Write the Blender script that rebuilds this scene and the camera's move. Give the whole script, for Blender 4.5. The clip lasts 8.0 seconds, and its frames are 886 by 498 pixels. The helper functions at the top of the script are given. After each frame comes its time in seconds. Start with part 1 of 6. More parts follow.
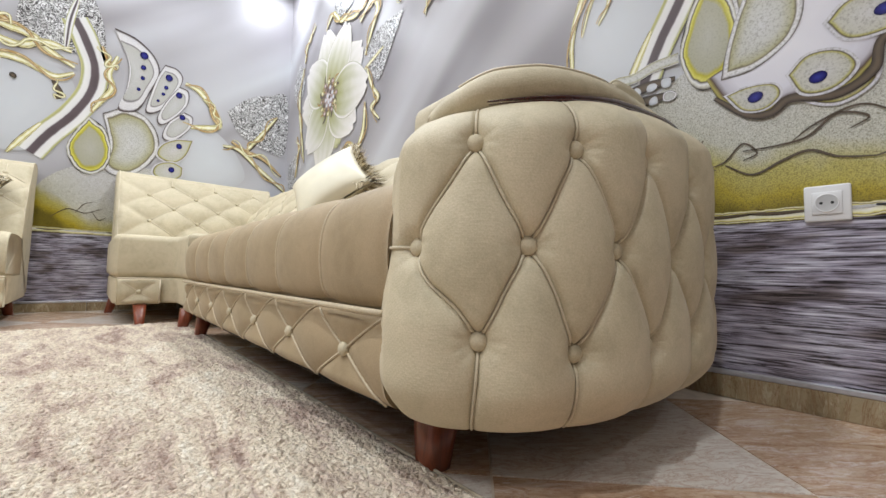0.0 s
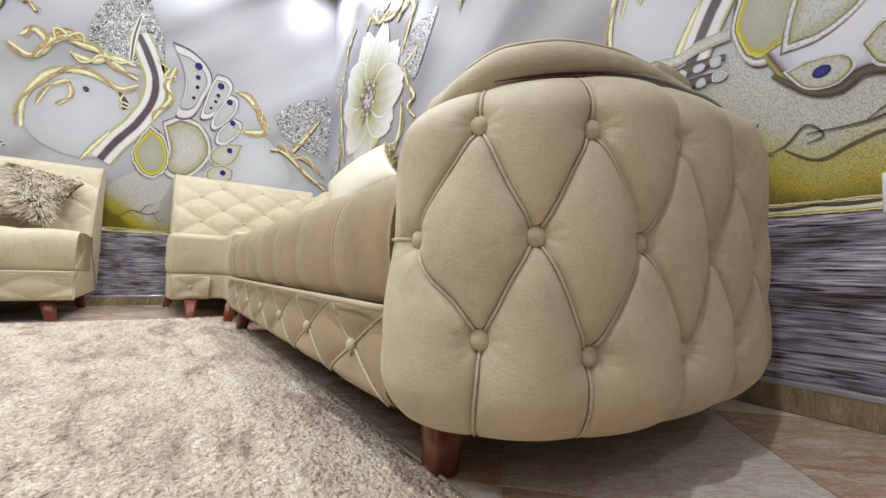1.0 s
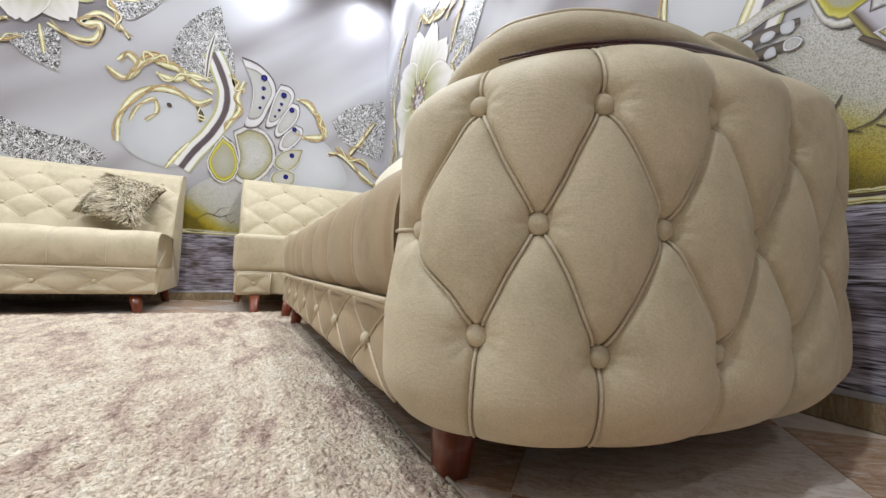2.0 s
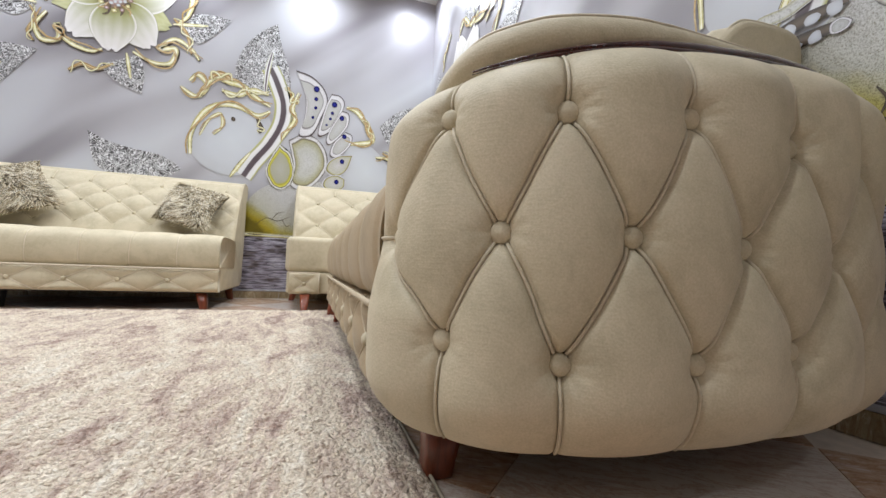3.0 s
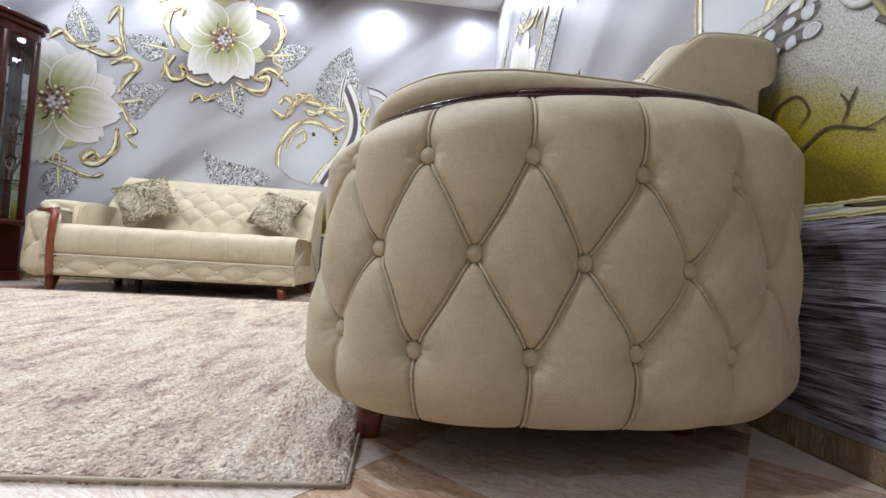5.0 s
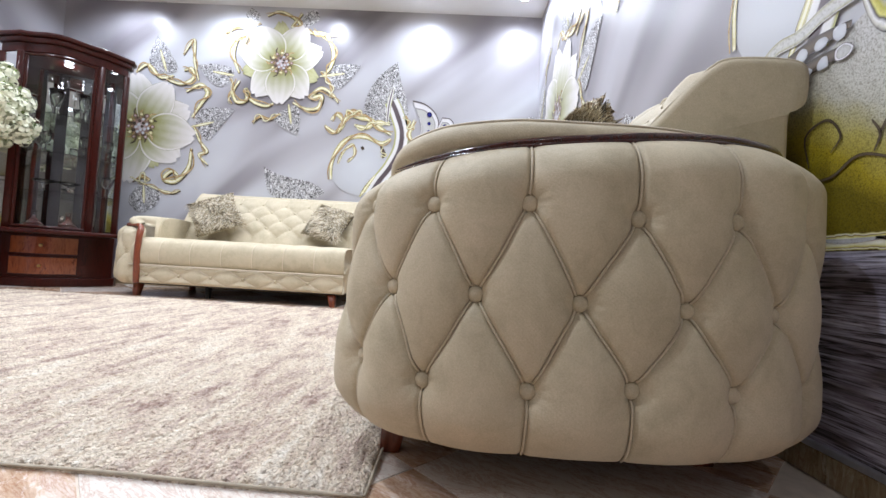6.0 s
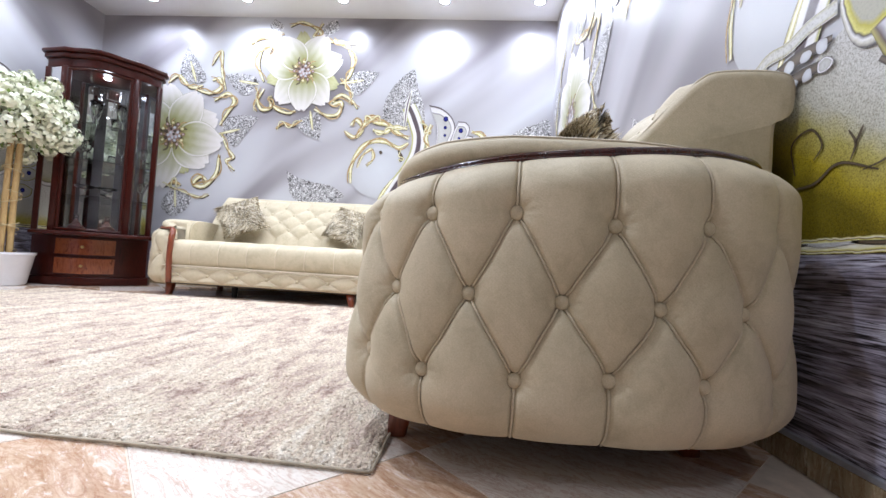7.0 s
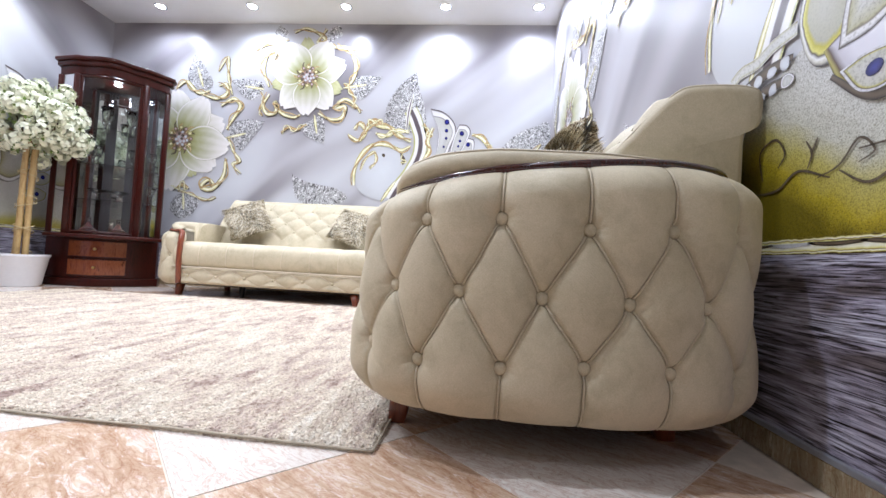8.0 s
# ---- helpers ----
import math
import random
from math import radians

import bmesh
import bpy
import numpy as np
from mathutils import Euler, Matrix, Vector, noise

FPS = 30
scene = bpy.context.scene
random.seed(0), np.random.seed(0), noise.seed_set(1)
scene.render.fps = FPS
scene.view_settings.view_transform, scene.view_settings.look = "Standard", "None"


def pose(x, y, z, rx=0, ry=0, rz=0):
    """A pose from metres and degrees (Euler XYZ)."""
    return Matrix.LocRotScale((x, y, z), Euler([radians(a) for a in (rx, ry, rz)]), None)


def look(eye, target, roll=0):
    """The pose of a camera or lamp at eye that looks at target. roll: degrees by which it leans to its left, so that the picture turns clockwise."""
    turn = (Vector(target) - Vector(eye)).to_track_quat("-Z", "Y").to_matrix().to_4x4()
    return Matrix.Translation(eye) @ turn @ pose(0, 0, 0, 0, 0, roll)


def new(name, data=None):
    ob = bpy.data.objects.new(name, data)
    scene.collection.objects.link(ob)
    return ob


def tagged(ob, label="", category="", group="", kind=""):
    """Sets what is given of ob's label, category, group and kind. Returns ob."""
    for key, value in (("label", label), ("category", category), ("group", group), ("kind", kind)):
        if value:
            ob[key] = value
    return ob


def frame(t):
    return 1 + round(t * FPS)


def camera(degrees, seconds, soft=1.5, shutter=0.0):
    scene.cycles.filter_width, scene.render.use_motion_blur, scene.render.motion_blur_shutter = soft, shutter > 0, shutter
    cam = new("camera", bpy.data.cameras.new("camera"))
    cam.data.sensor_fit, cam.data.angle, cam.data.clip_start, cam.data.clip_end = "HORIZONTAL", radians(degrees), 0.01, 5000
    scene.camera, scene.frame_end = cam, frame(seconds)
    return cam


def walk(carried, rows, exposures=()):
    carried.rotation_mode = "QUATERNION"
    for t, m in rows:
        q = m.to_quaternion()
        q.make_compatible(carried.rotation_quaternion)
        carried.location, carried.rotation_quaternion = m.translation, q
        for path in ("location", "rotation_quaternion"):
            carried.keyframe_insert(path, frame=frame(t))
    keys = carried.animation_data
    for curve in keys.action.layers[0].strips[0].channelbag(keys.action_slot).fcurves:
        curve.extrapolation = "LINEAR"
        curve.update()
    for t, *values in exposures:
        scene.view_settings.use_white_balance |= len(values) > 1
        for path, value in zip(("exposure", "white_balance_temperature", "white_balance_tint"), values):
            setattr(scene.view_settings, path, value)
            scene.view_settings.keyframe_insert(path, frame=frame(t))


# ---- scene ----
cam = camera(94.8, 8.0)
PATH = [
    (0, (-1.278, -3.676, 0.302), (0.024, -2.163, 0.425), 1.3),
    (0.5, (-1.249, -3.675, 0.297), (-0.02, -2.103, 0.419), 1.5),
    (1, (-1.21, -3.682, 0.294), (-0.083, -2.034, 0.413), 1.7),
    (1.5, (-1.176, -3.689, 0.286), (-0.152, -1.974, 0.402), 1.8),
    (2, (-1.131, -3.698, 0.286), (-0.262, -1.9, 0.395), 1.9),
    (2.2, (-1.114, -3.704, 0.292), (-0.307, -1.877, 0.393), 1.7),
    (3.3, (-1.013, -3.784, 0.302), (-0.457, -1.865, 0.398), 2.6),
    (3.5, (-0.987, -3.806, 0.307), (-0.471, -1.875, 0.393), 2.8),
    (4, (-0.921, -3.871, 0.308), (-0.504, -1.916, 0.388), 2.8),
    (4.2, (-0.898, -3.891, 0.307), (-0.518, -1.929, 0.385), 3.1),
    (5.3, (-0.788, -3.974, 0.338), (-0.668, -1.979, 0.413), 3.2),
    (5.5, (-0.775, -3.988, 0.353), (-0.708, -1.991, 0.425), 3.2),
    (6, (-0.75, -4.02, 0.383), (-0.804, -2.022, 0.455), 3.3),
    (6.5, (-0.728, -4.053, 0.387), (-0.844, -2.057, 0.456), 3.4),
    (7, (-0.708, -4.097, 0.388), (-0.86, -2.104, 0.459), 3.4),
    (7.5, (-0.694, -4.138, 0.389), (-0.859, -2.146, 0.46), 3.4),
    (8, (-0.682, -4.179, 0.39), (-0.852, -2.188, 0.461), 3.2),
]
walk(cam, [(t, look(eye, target, roll)) for t, eye, target, roll in PATH],
     [(0, -0.15, 6350, 9), (2.0, -0.17, 6300, 10), (4.0, -0.22, 6080, 11), (5.5, -0.06, 6000, 12), (6.0, 0.04, 5950, 13), (7.0, 0.2, 5870, 14), (8.0, 0.25, 5830, 14)])

# ---- light: recessed ceiling spots round the room, only the far row seen ----
world = bpy.data.worlds.new("world")
scene.world = world
world.use_nodes = True
world.node_tree.nodes["Background"].inputs[0].default_value = (0.9, 0.93, 1.0, 1)
world.node_tree.nodes["Background"].inputs[1].default_value = 0.01
ROOM_X, ROOM_Y, ROOM_H = -4.9, -8.6, 2.9
# x, y and watts of each spot: a seen row along the far wall, an assumed row by each side wall, then unseen ones added
# for light: the middle of the room, the part behind
SPOTS = [(x, -0.30, 47) for x in (-4.1, -3.1, -2.12, -1.12, -0.22)]
SPOTS += [(-0.40, -1.2, 90), (-0.40, -2.2, 70), (-0.40, -5.4, 34)]
SPOTS += [(-4.58, y, 46) for y in (-1.2, -2.4)]
SPOTS += [(-1.75, -3.75, 100), (-2.9, -4.0, 74)]
SPOTS += [(x, y, 11) for x, y in ((-4.3, -4.6), (-2.4, -5.2), (-3.3, -5.5), (-2.4, -6.3), (-3.9, -6.3), (-3.0, -7.5), (-4.3, -7.5))]
SPOTS += [(x, y, watts) for x in (-3.6, -2.6, -1.7) for y, watts in ((-1.6, 66), (-2.8, 58))]


# ---- materials ----
def material(name, rough=0.5, metal=0.0, spec=0.5):
    m = bpy.data.materials.new(name)
    m.use_nodes = True
    nt = m.node_tree
    b = nt.nodes["Principled BSDF"]
    b.inputs["Roughness"].default_value = rough
    b.inputs["Metallic"].default_value = metal
    b.inputs["Specular IOR Level"].default_value = spec
    return m, nt, b


def coords(nt, scale=(1, 1, 1), rot=(0, 0, 0)):
    g = nt.nodes.new("ShaderNodeNewGeometry")
    mp = nt.nodes.new("ShaderNodeMapping")
    mp.inputs["Scale"].default_value = scale
    mp.inputs["Rotation"].default_value = rot
    nt.links.new(g.outputs["Position"], mp.inputs["Vector"])
    return mp.outputs[0]


def noise_node(nt, vec, scale, detail=4, rough=0.6, dist=0.0):
    n = nt.nodes.new("ShaderNodeTexNoise")
    n.inputs["Scale"].default_value = scale
    n.inputs["Detail"].default_value = detail
    n.inputs["Roughness"].default_value = rough
    n.inputs["Distortion"].default_value = dist
    nt.links.new(vec, n.inputs["Vector"])
    return n.outputs["Fac"]


def noise_colour(nt, vec, scale):
    n = nt.nodes.new("ShaderNodeTexNoise")
    n.inputs["Scale"].default_value = scale
    nt.links.new(vec, n.inputs["Vector"])
    return n.outputs["Color"]


def ramp(nt, fac, stops):
    r = nt.nodes.new("ShaderNodeValToRGB")
    el = r.color_ramp.elements
    while len(el) < len(stops):
        el.new(0.5)
    for e, (p, c) in zip(el, stops):
        e.position, e.color = p, (*c, 1)
    nt.links.new(fac, r.inputs[0])
    return r.outputs[0]


def mix(nt, fac, a, b, mode="MIX"):
    n = nt.nodes.new("ShaderNodeMix")
    n.data_type, n.blend_type = "RGBA", mode
    for sock, v in ((n.inputs[0], fac), (n.inputs[6], a), (n.inputs[7], b)):
        if isinstance(v, (int, float)):
            sock.default_value = v
        elif isinstance(v, tuple):
            sock.default_value = (*v, 1)
        else:
            nt.links.new(v, sock)
    return n.outputs[2]


def bump(nt, b, height, strength, dist):
    n = nt.nodes.new("ShaderNodeBump")
    n.inputs["Strength"].default_value = strength
    n.inputs["Distance"].default_value = dist
    nt.links.new(height, n.inputs["Height"])
    nt.links.new(n.outputs[0], b.inputs["Normal"])
    return n


def math_node(nt, op, a, b=0.0):
    n = nt.nodes.new("ShaderNodeMath")
    n.operation = op
    for sock, v in zip(n.inputs, (a, b)):
        if isinstance(v, (int, float)):
            sock.default_value = v
        else:
            nt.links.new(v, sock)
    return n.outputs[0]


def plain(name, colour, rough=0.5, metal=0.0, var=0.12, scale=30, spec=0.5, bumpy=0.0):
    m, nt, b = material(name, rough, metal, spec)
    v = coords(nt)
    n = noise_node(nt, v, scale)
    lo = tuple(c * (1 - var) for c in colour)
    hi = tuple(min(1, c * (1 + var)) for c in colour)
    nt.links.new(ramp(nt, n, [(0.3, lo), (0.7, hi)]), b.inputs["Base Color"])
    if bumpy:
        bump(nt, b, noise_node(nt, v, scale * 8), 0.4, bumpy)
    return m


def fabric(name, colour):
    """Cream velour: woven grain, soft nap patches, a light sheen."""
    m, nt, b = material(name, 0.62, 0, 0.35)
    v = coords(nt)
    nap = math_node(nt, "ADD", math_node(nt, "MULTIPLY", noise_node(nt, v, 6, 3, 0.5, 0.8), 0.6), math_node(nt, "MULTIPLY", noise_node(nt, v, 26, 3, 0.6, 1.2), 0.4))
    grain = noise_node(nt, v, 420, 2, 0.5)
    big = ramp(nt, nap, [(0.36, tuple(c * k for c, k in zip(colour, (0.86, 0.85, 0.83)))), (0.5, colour), (0.64, tuple(min(1, c * k) for c, k in zip(colour, (1.09, 1.08, 1.10))))])
    fine = ramp(nt, grain, [(0.3, (0.86, 0.85, 0.83)), (0.7, (1, 1, 1))])
    nt.links.new(mix(nt, 1.0, big, fine, "MULTIPLY"), b.inputs["Base Color"])
    b.inputs["Sheen Weight"].default_value = 0.10
    b.inputs["Sheen Roughness"].default_value = 0.4
    b.inputs["Sheen Tint"].default_value = (1, 0.95, 0.85, 1)
    threads = []
    for flip in (1, -1):
        mp = nt.nodes.new("ShaderNodeMapping")
        mp.inputs["Scale"].default_value = (1, 1, flip)
        nt.links.new(v, mp.inputs[0])
        twill = nt.nodes.new("ShaderNodeTexWave")
        twill.bands_direction = "DIAGONAL"
        twill.inputs["Scale"].default_value = 100
        twill.inputs["Distortion"].default_value = 0.4
        nt.links.new(mp.outputs[0], twill.inputs["Vector"])
        threads.append(twill.outputs["Fac"])
    weave = math_node(nt, "MULTIPLY", *threads)
    hgt = math_node(nt, "ADD", math_node(nt, "MULTIPLY", grain, 0.7), math_node(nt, "MULTIPLY", weave, 0.28))
    bump(nt, b, hgt, 0.35, 0.0012)
    return m


def wood(name, dark, light, rough=0.22, coat=0.4, spec=0.5):
    m, nt, b = material(name, rough, 0, spec)
    v = coords(nt, (6, 6, 1.2))
    g = noise_node(nt, v, 9, 6, 0.65, 1.2)
    nt.links.new(ramp(nt, g, [(0.3, dark), (0.52, light), (0.7, dark)]), b.inputs["Base Color"])
    b.inputs["Coat Weight"].default_value = coat
    b.inputs["Coat Roughness"].default_value = 0.08
    bump(nt, b, g, 0.1, 0.001)
    return m


def marble(name, stops, rough=0.18):
    m, nt, b = material(name, rough, 0, 0.5)
    v = coords(nt, (1, 1, 1), (0, 0, 0.6))
    o = nt.nodes.new("ShaderNodeObjectInfo")
    add = nt.nodes.new("ShaderNodeVectorMath")
    add.operation = "ADD"
    sc = nt.nodes.new("ShaderNodeVectorMath")
    sc.operation = "SCALE"
    sc.inputs[0].default_value = (17, 31, 5)
    nt.links.new(o.outputs["Random"], sc.inputs["Scale"])
    nt.links.new(v, add.inputs[0])
    nt.links.new(sc.outputs[0], add.inputs[1])
    mp = nt.nodes.new("ShaderNodeMapping")
    mp.inputs["Scale"].default_value = (1.6, 5.5, 1)
    nt.links.new(add.outputs[0], mp.inputs[0])
    big = noise_node(nt, mp.outputs[0], 2.4, 12, 0.74, 1.8)
    speck = noise_node(nt, add.outputs[0], 95, 5, 0.75, 0.6)
    cloud = noise_node(nt, mp.outputs[0], 6.5, 10, 0.72, 2.2)
    col = ramp(nt, big, stops)
    col = mix(nt, ramp(nt, cloud, [(0.55, (0, 0, 0)), (0.60, (0.55, 0.55, 0.55)), (0.72, (0.9, 0.9, 0.9))]), col, stops[-1][1])
    vein = noise_node(nt, mp.outputs[0], 4.2, 9, 0.7, 2.6)
    col = mix(nt, 0.8, col, ramp(nt, vein, [(0.44, (1, 1, 1)), (0.485, (0.80, 0.66, 0.60)), (0.50, (0.72, 0.55, 0.48)), (0.52, (1, 1, 1))]), "MULTIPLY")
    nt.links.new(mix(nt, 0.45, col, ramp(nt, speck, [(0.36, (0.62, 0.56, 0.50)), (0.46, (1, 1, 1)), (0.7, (1, 1, 1))]), "MULTIPLY"), b.inputs["Base Color"])
    rr = math_node(nt, "ADD", math_node(nt, "MULTIPLY", speck, 0.15), rough - 0.06)
    nt.links.new(rr, b.inputs["Roughness"])
    return m


CREAM = fabric("cream_velour", (0.565, 0.492, 0.340))
# the cream velour again, the dim seat front's shade put into its colour
SHADED_CREAM = fabric("brushed_beige_velour", (0.37, 0.28, 0.165))
CORD = plain("tan_cord", (0.56, 0.485, 0.345), 0.6, 0, 0.1, 200)
TAN = plain("tan_piping", (0.50, 0.41, 0.275), 0.55, 0, 0.1, 200)
PIPE = plain("cream_piping", (0.60, 0.52, 0.39), 0.55, 0, 0.1, 200)
UNDER = plain("black_lining", (0.012, 0.011, 0.01), 0.9)
WOOD = wood("mahogany_gloss", (0.018, 0.005, 0.004), (0.055, 0.013, 0.008))
LEGWOOD = wood("leg_mahogany", (0.10, 0.02, 0.008), (0.22, 0.05, 0.018), 0.3)
TILE_BROWN = marble("brown_marble_tile", [(0.30, (0.33, 0.19, 0.11)), (0.42, (0.50, 0.33, 0.21)), (0.52, (0.61, 0.45, 0.32)), (0.60, (0.67, 0.53, 0.43)), (0.72, (0.80, 0.71, 0.63))])
TILE_OLIVE = marble("olive_marble_skirting", [(0.30, (0.20, 0.14, 0.07)), (0.45, (0.33, 0.26, 0.15)), (0.58, (0.42, 0.34, 0.21)), (0.72, (0.55, 0.48, 0.34))])
TILE_WHITE = marble("cream_marble_tile", [(0.25, (0.52, 0.42, 0.34)), (0.45, (0.72, 0.65, 0.57)), (0.75, (0.80, 0.75, 0.68))])
GROUT = plain("grout", (0.62, 0.53, 0.43), 0.85)
CEIL = plain("ceiling_white", (0.80, 0.80, 0.81), 0.7, 0, 0.02, 4)
WHITE_PLASTIC = plain("white_plastic", (0.80, 0.80, 0.80), 0.25, 0, 0.01)
BLACK = plain("black_hole", (0.01, 0.01, 0.01), 0.6)
CHROME = plain("chrome", (0.75, 0.75, 0.77), 0.15, 1.0, 0.02)


def wallpaper():
    """Glossy grey-lilac photo wallpaper with soft diagonal folds of drapery."""
    m, nt, b = material("grey_satin_wallpaper", 0.36, 0, 0.5)
    g = nt.nodes.new("ShaderNodeNewGeometry")
    sp = nt.nodes.new("ShaderNodeSeparateXYZ")
    nt.links.new(g.outputs["Position"], sp.inputs[0])
    along = math_node(nt, "SUBTRACT", sp.outputs[0], sp.outputs[1])
    cb = nt.nodes.new("ShaderNodeCombineXYZ")
    nt.links.new(along, cb.inputs[0])
    nt.links.new(sp.outputs[2], cb.inputs[1])
    mp = nt.nodes.new("ShaderNodeMapping")
    mp.inputs["Scale"].default_value = (0.3, 1.3, 1)
    turn = nt.nodes.new("ShaderNodeMapping")
    turn.inputs["Rotation"].default_value = (0, 0, radians(-40))
    nt.links.new(cb.outputs[0], turn.inputs[0])
    nt.links.new(turn.outputs[0], mp.inputs[0])
    f = noise_node(nt, mp.outputs[0], 1.3, 2, 0.4, 0.5)
    col = ramp(nt, f, [(0.32, (0.21, 0.195, 0.21)), (0.43, (0.39, 0.375, 0.40)), (0.54, (0.53, 0.53, 0.565)), (0.70, (0.65, 0.67, 0.70))])
    nt.links.new(col, b.inputs["Base Color"])
    bump(nt, b, noise_node(nt, coords(nt), 300, 2), 0.06, 0.0006)
    return m


def water_print():
    """Printed rippled water: dark and pale horizontal streaks."""
    m, nt, b = material("printed_water", 0.28, 0, 0.5)
    g = nt.nodes.new("ShaderNodeNewGeometry")
    sp = nt.nodes.new("ShaderNodeSeparateXYZ")
    nt.links.new(g.outputs["Position"], sp.inputs[0])
    along = math_node(nt, "SUBTRACT", sp.outputs[0], sp.outputs[1])
    cb = nt.nodes.new("ShaderNodeCombineXYZ")
    nt.links.new(math_node(nt, "MULTIPLY", along, 8), cb.inputs[0])
    nt.links.new(math_node(nt, "MULTIPLY", sp.outputs[2], 170), cb.inputs[1])
    f = noise_node(nt, cb.outputs[0], 1.0, 5, 0.65, 0.7)
    col = ramp(nt, f, [(0.36, (0.010, 0.008, 0.009)), (0.42, (0.10, 0.085, 0.095)), (0.49, (0.35, 0.33, 0.40)), (0.57, (0.55, 0.54, 0.64)), (0.66, (0.82, 0.82, 0.88))])
    cb2 = nt.nodes.new("ShaderNodeCombineXYZ")
    nt.links.new(math_node(nt, "MULTIPLY", along, 5), cb2.inputs[0])
    nt.links.new(math_node(nt, "MULTIPLY", sp.outputs[2], 14), cb2.inputs[1])
    big = noise_node(nt, cb2.outputs[0], 1.0, 2)
    tint = ramp(nt, big, [(0.36, (0.32, 0.27, 0.24)), (0.48, (0.82, 0.79, 0.82)), (0.60, (1, 1, 1))])
    nt.links.new(mix(nt, 1.0, col, tint, "MULTIPLY"), b.inputs["Base Color"])
    return m


WALLPAPER = wallpaper()
WATER = water_print()


RUG_TURN = 90


def rug_material():
    m, nt, b = material("rug_pile", 0.95, 0, 0.1)
    v = coords(nt)
    turned = nt.nodes.new("ShaderNodeMapping")
    turned.inputs["Rotation"].default_value = (0, 0, radians(-RUG_TURN))
    nt.links.new(v, turned.inputs[0])
    squash = nt.nodes.new("ShaderNodeMapping")
    squash.inputs["Scale"].default_value = (1.0, 3.2, 1)
    nt.links.new(turned.outputs[0], squash.inputs[0])
    streak = noise_node(nt, squash.outputs[0], 2.4, 7, 0.78, 0.8)
    patch = noise_node(nt, squash.outputs[0], 7, 5, 0.7, 0.5)
    warp = mix(nt, 0.012, v, noise_colour(nt, v, 40), "ADD")
    loops = nt.nodes.new("ShaderNodeTexVoronoi")
    loops.inputs["Scale"].default_value = 125
    nt.links.new(warp, loops.inputs["Vector"])
    pile = math_node(nt, "SUBTRACT", 1.0, loops.outputs["Distance"])
    speck = noise_node(nt, v, 95, 3, 0.7, 1.2)
    fluff = noise_node(nt, v, 420, 2, 0.6)
    f = math_node(nt, "ADD", math_node(nt, "MULTIPLY", streak, 0.6), math_node(nt, "MULTIPLY", patch, 0.4))
    base = ramp(nt, f, [(0.39, (0.46, 0.33, 0.27)), (0.46, (0.72, 0.58, 0.47)), (0.52, (0.90, 0.78, 0.61)), (0.61, (0.96, 0.88, 0.74))])
    fine = ramp(nt, speck, [(0.36, (0.50, 0.42, 0.36)), (0.46, (0.90, 0.87, 0.83)), (0.55, (1, 1, 1))])
    c = mix(nt, 0.8, base, fine, "MULTIPLY")
    tone = nt.nodes.new("ShaderNodeSeparateColor")
    nt.links.new(loops.outputs["Color"], tone.inputs[0])
    c = mix(nt, 0.45, c, ramp(nt, tone.outputs[0], [(0.1, (0.62, 0.55, 0.50)), (0.45, (1, 1, 1))]), "MULTIPLY")
    nt.links.new(c, b.inputs["Base Color"])
    b.inputs["Sheen Weight"].default_value = 0.06
    h = math_node(nt, "ADD", math_node(nt, "MULTIPLY", pile, 1.2), math_node(nt, "ADD", math_node(nt, "MULTIPLY", speck, 1.6), math_node(nt, "MULTIPLY", fluff, 0.4)))
    bump(nt, b, h, 1.0, 0.0075)
    return m


RUG = rug_material()


# ---- mesh helpers ----
def data_mesh(name, V, F, mat, smooth=True):
    me = bpy.data.meshes.new(name)
    me.from_pydata([tuple(map(float, v)) for v in V], [], [tuple(f) for f in F])
    for mm in (mat if isinstance(mat, (list, tuple)) else [mat]):
        me.materials.append(mm)
    if smooth:
        me.shade_smooth()
    me.update()
    return me


def part(name, VF, mat, parent=None, label="", M=None, smooth=True, autosmooth=False):
    V, F = VF[0], VF[1]
    if M is not None:
        V = [M @ Vector(v) for v in V]
        if M.determinant() < 0:
            F = [tuple(reversed(f)) for f in F]
    me = data_mesh(name, V, F, mat, smooth)
    if autosmooth:
        me.set_sharp_from_angle(angle=radians(40))
    ob = new(name, me)
    if parent is not None:
        ob.parent = parent
    if label:
        ob["label"] = label
    return ob


def thing(name, at, label, category, group="", kind=""):
    """An empty at the thing's base; its parts are given in world places."""
    e = new(name)
    e.empty_display_size = 0.05
    e.location = at
    bpy.context.view_layer.update()
    return tagged(e, label, category, group, kind)


def settle(e):
    """Keep the parts in world places under the empty."""
    inv = Matrix.Translation(e.location).inverted()
    for c in e.children:
        c.matrix_parent_inverse = inv


def grid(P, wrap=False, flip=False):
    nu, nv = P.shape[:2]
    F = []
    for i in range(nu if wrap else nu - 1):
        k = (i + 1) % nu
        for j in range(nv - 1):
            f = (i * nv + j, k * nv + j, k * nv + j + 1, i * nv + j + 1)
            F.append(f[::-1] if flip else f)
    return P.reshape(-1, 3).tolist(), F


def join(*parts):
    V, F = [], []
    for v, f in parts:
        o = len(V)
        V += list(v)
        F += [tuple(i + o for i in q) for q in f]
    return V, F


def from_bm(bm):
    bm.verts.index_update()
    r = [v.co.copy() for v in bm.verts], [[v.index for v in f.verts] for f in bm.faces]
    bm.free()
    return r


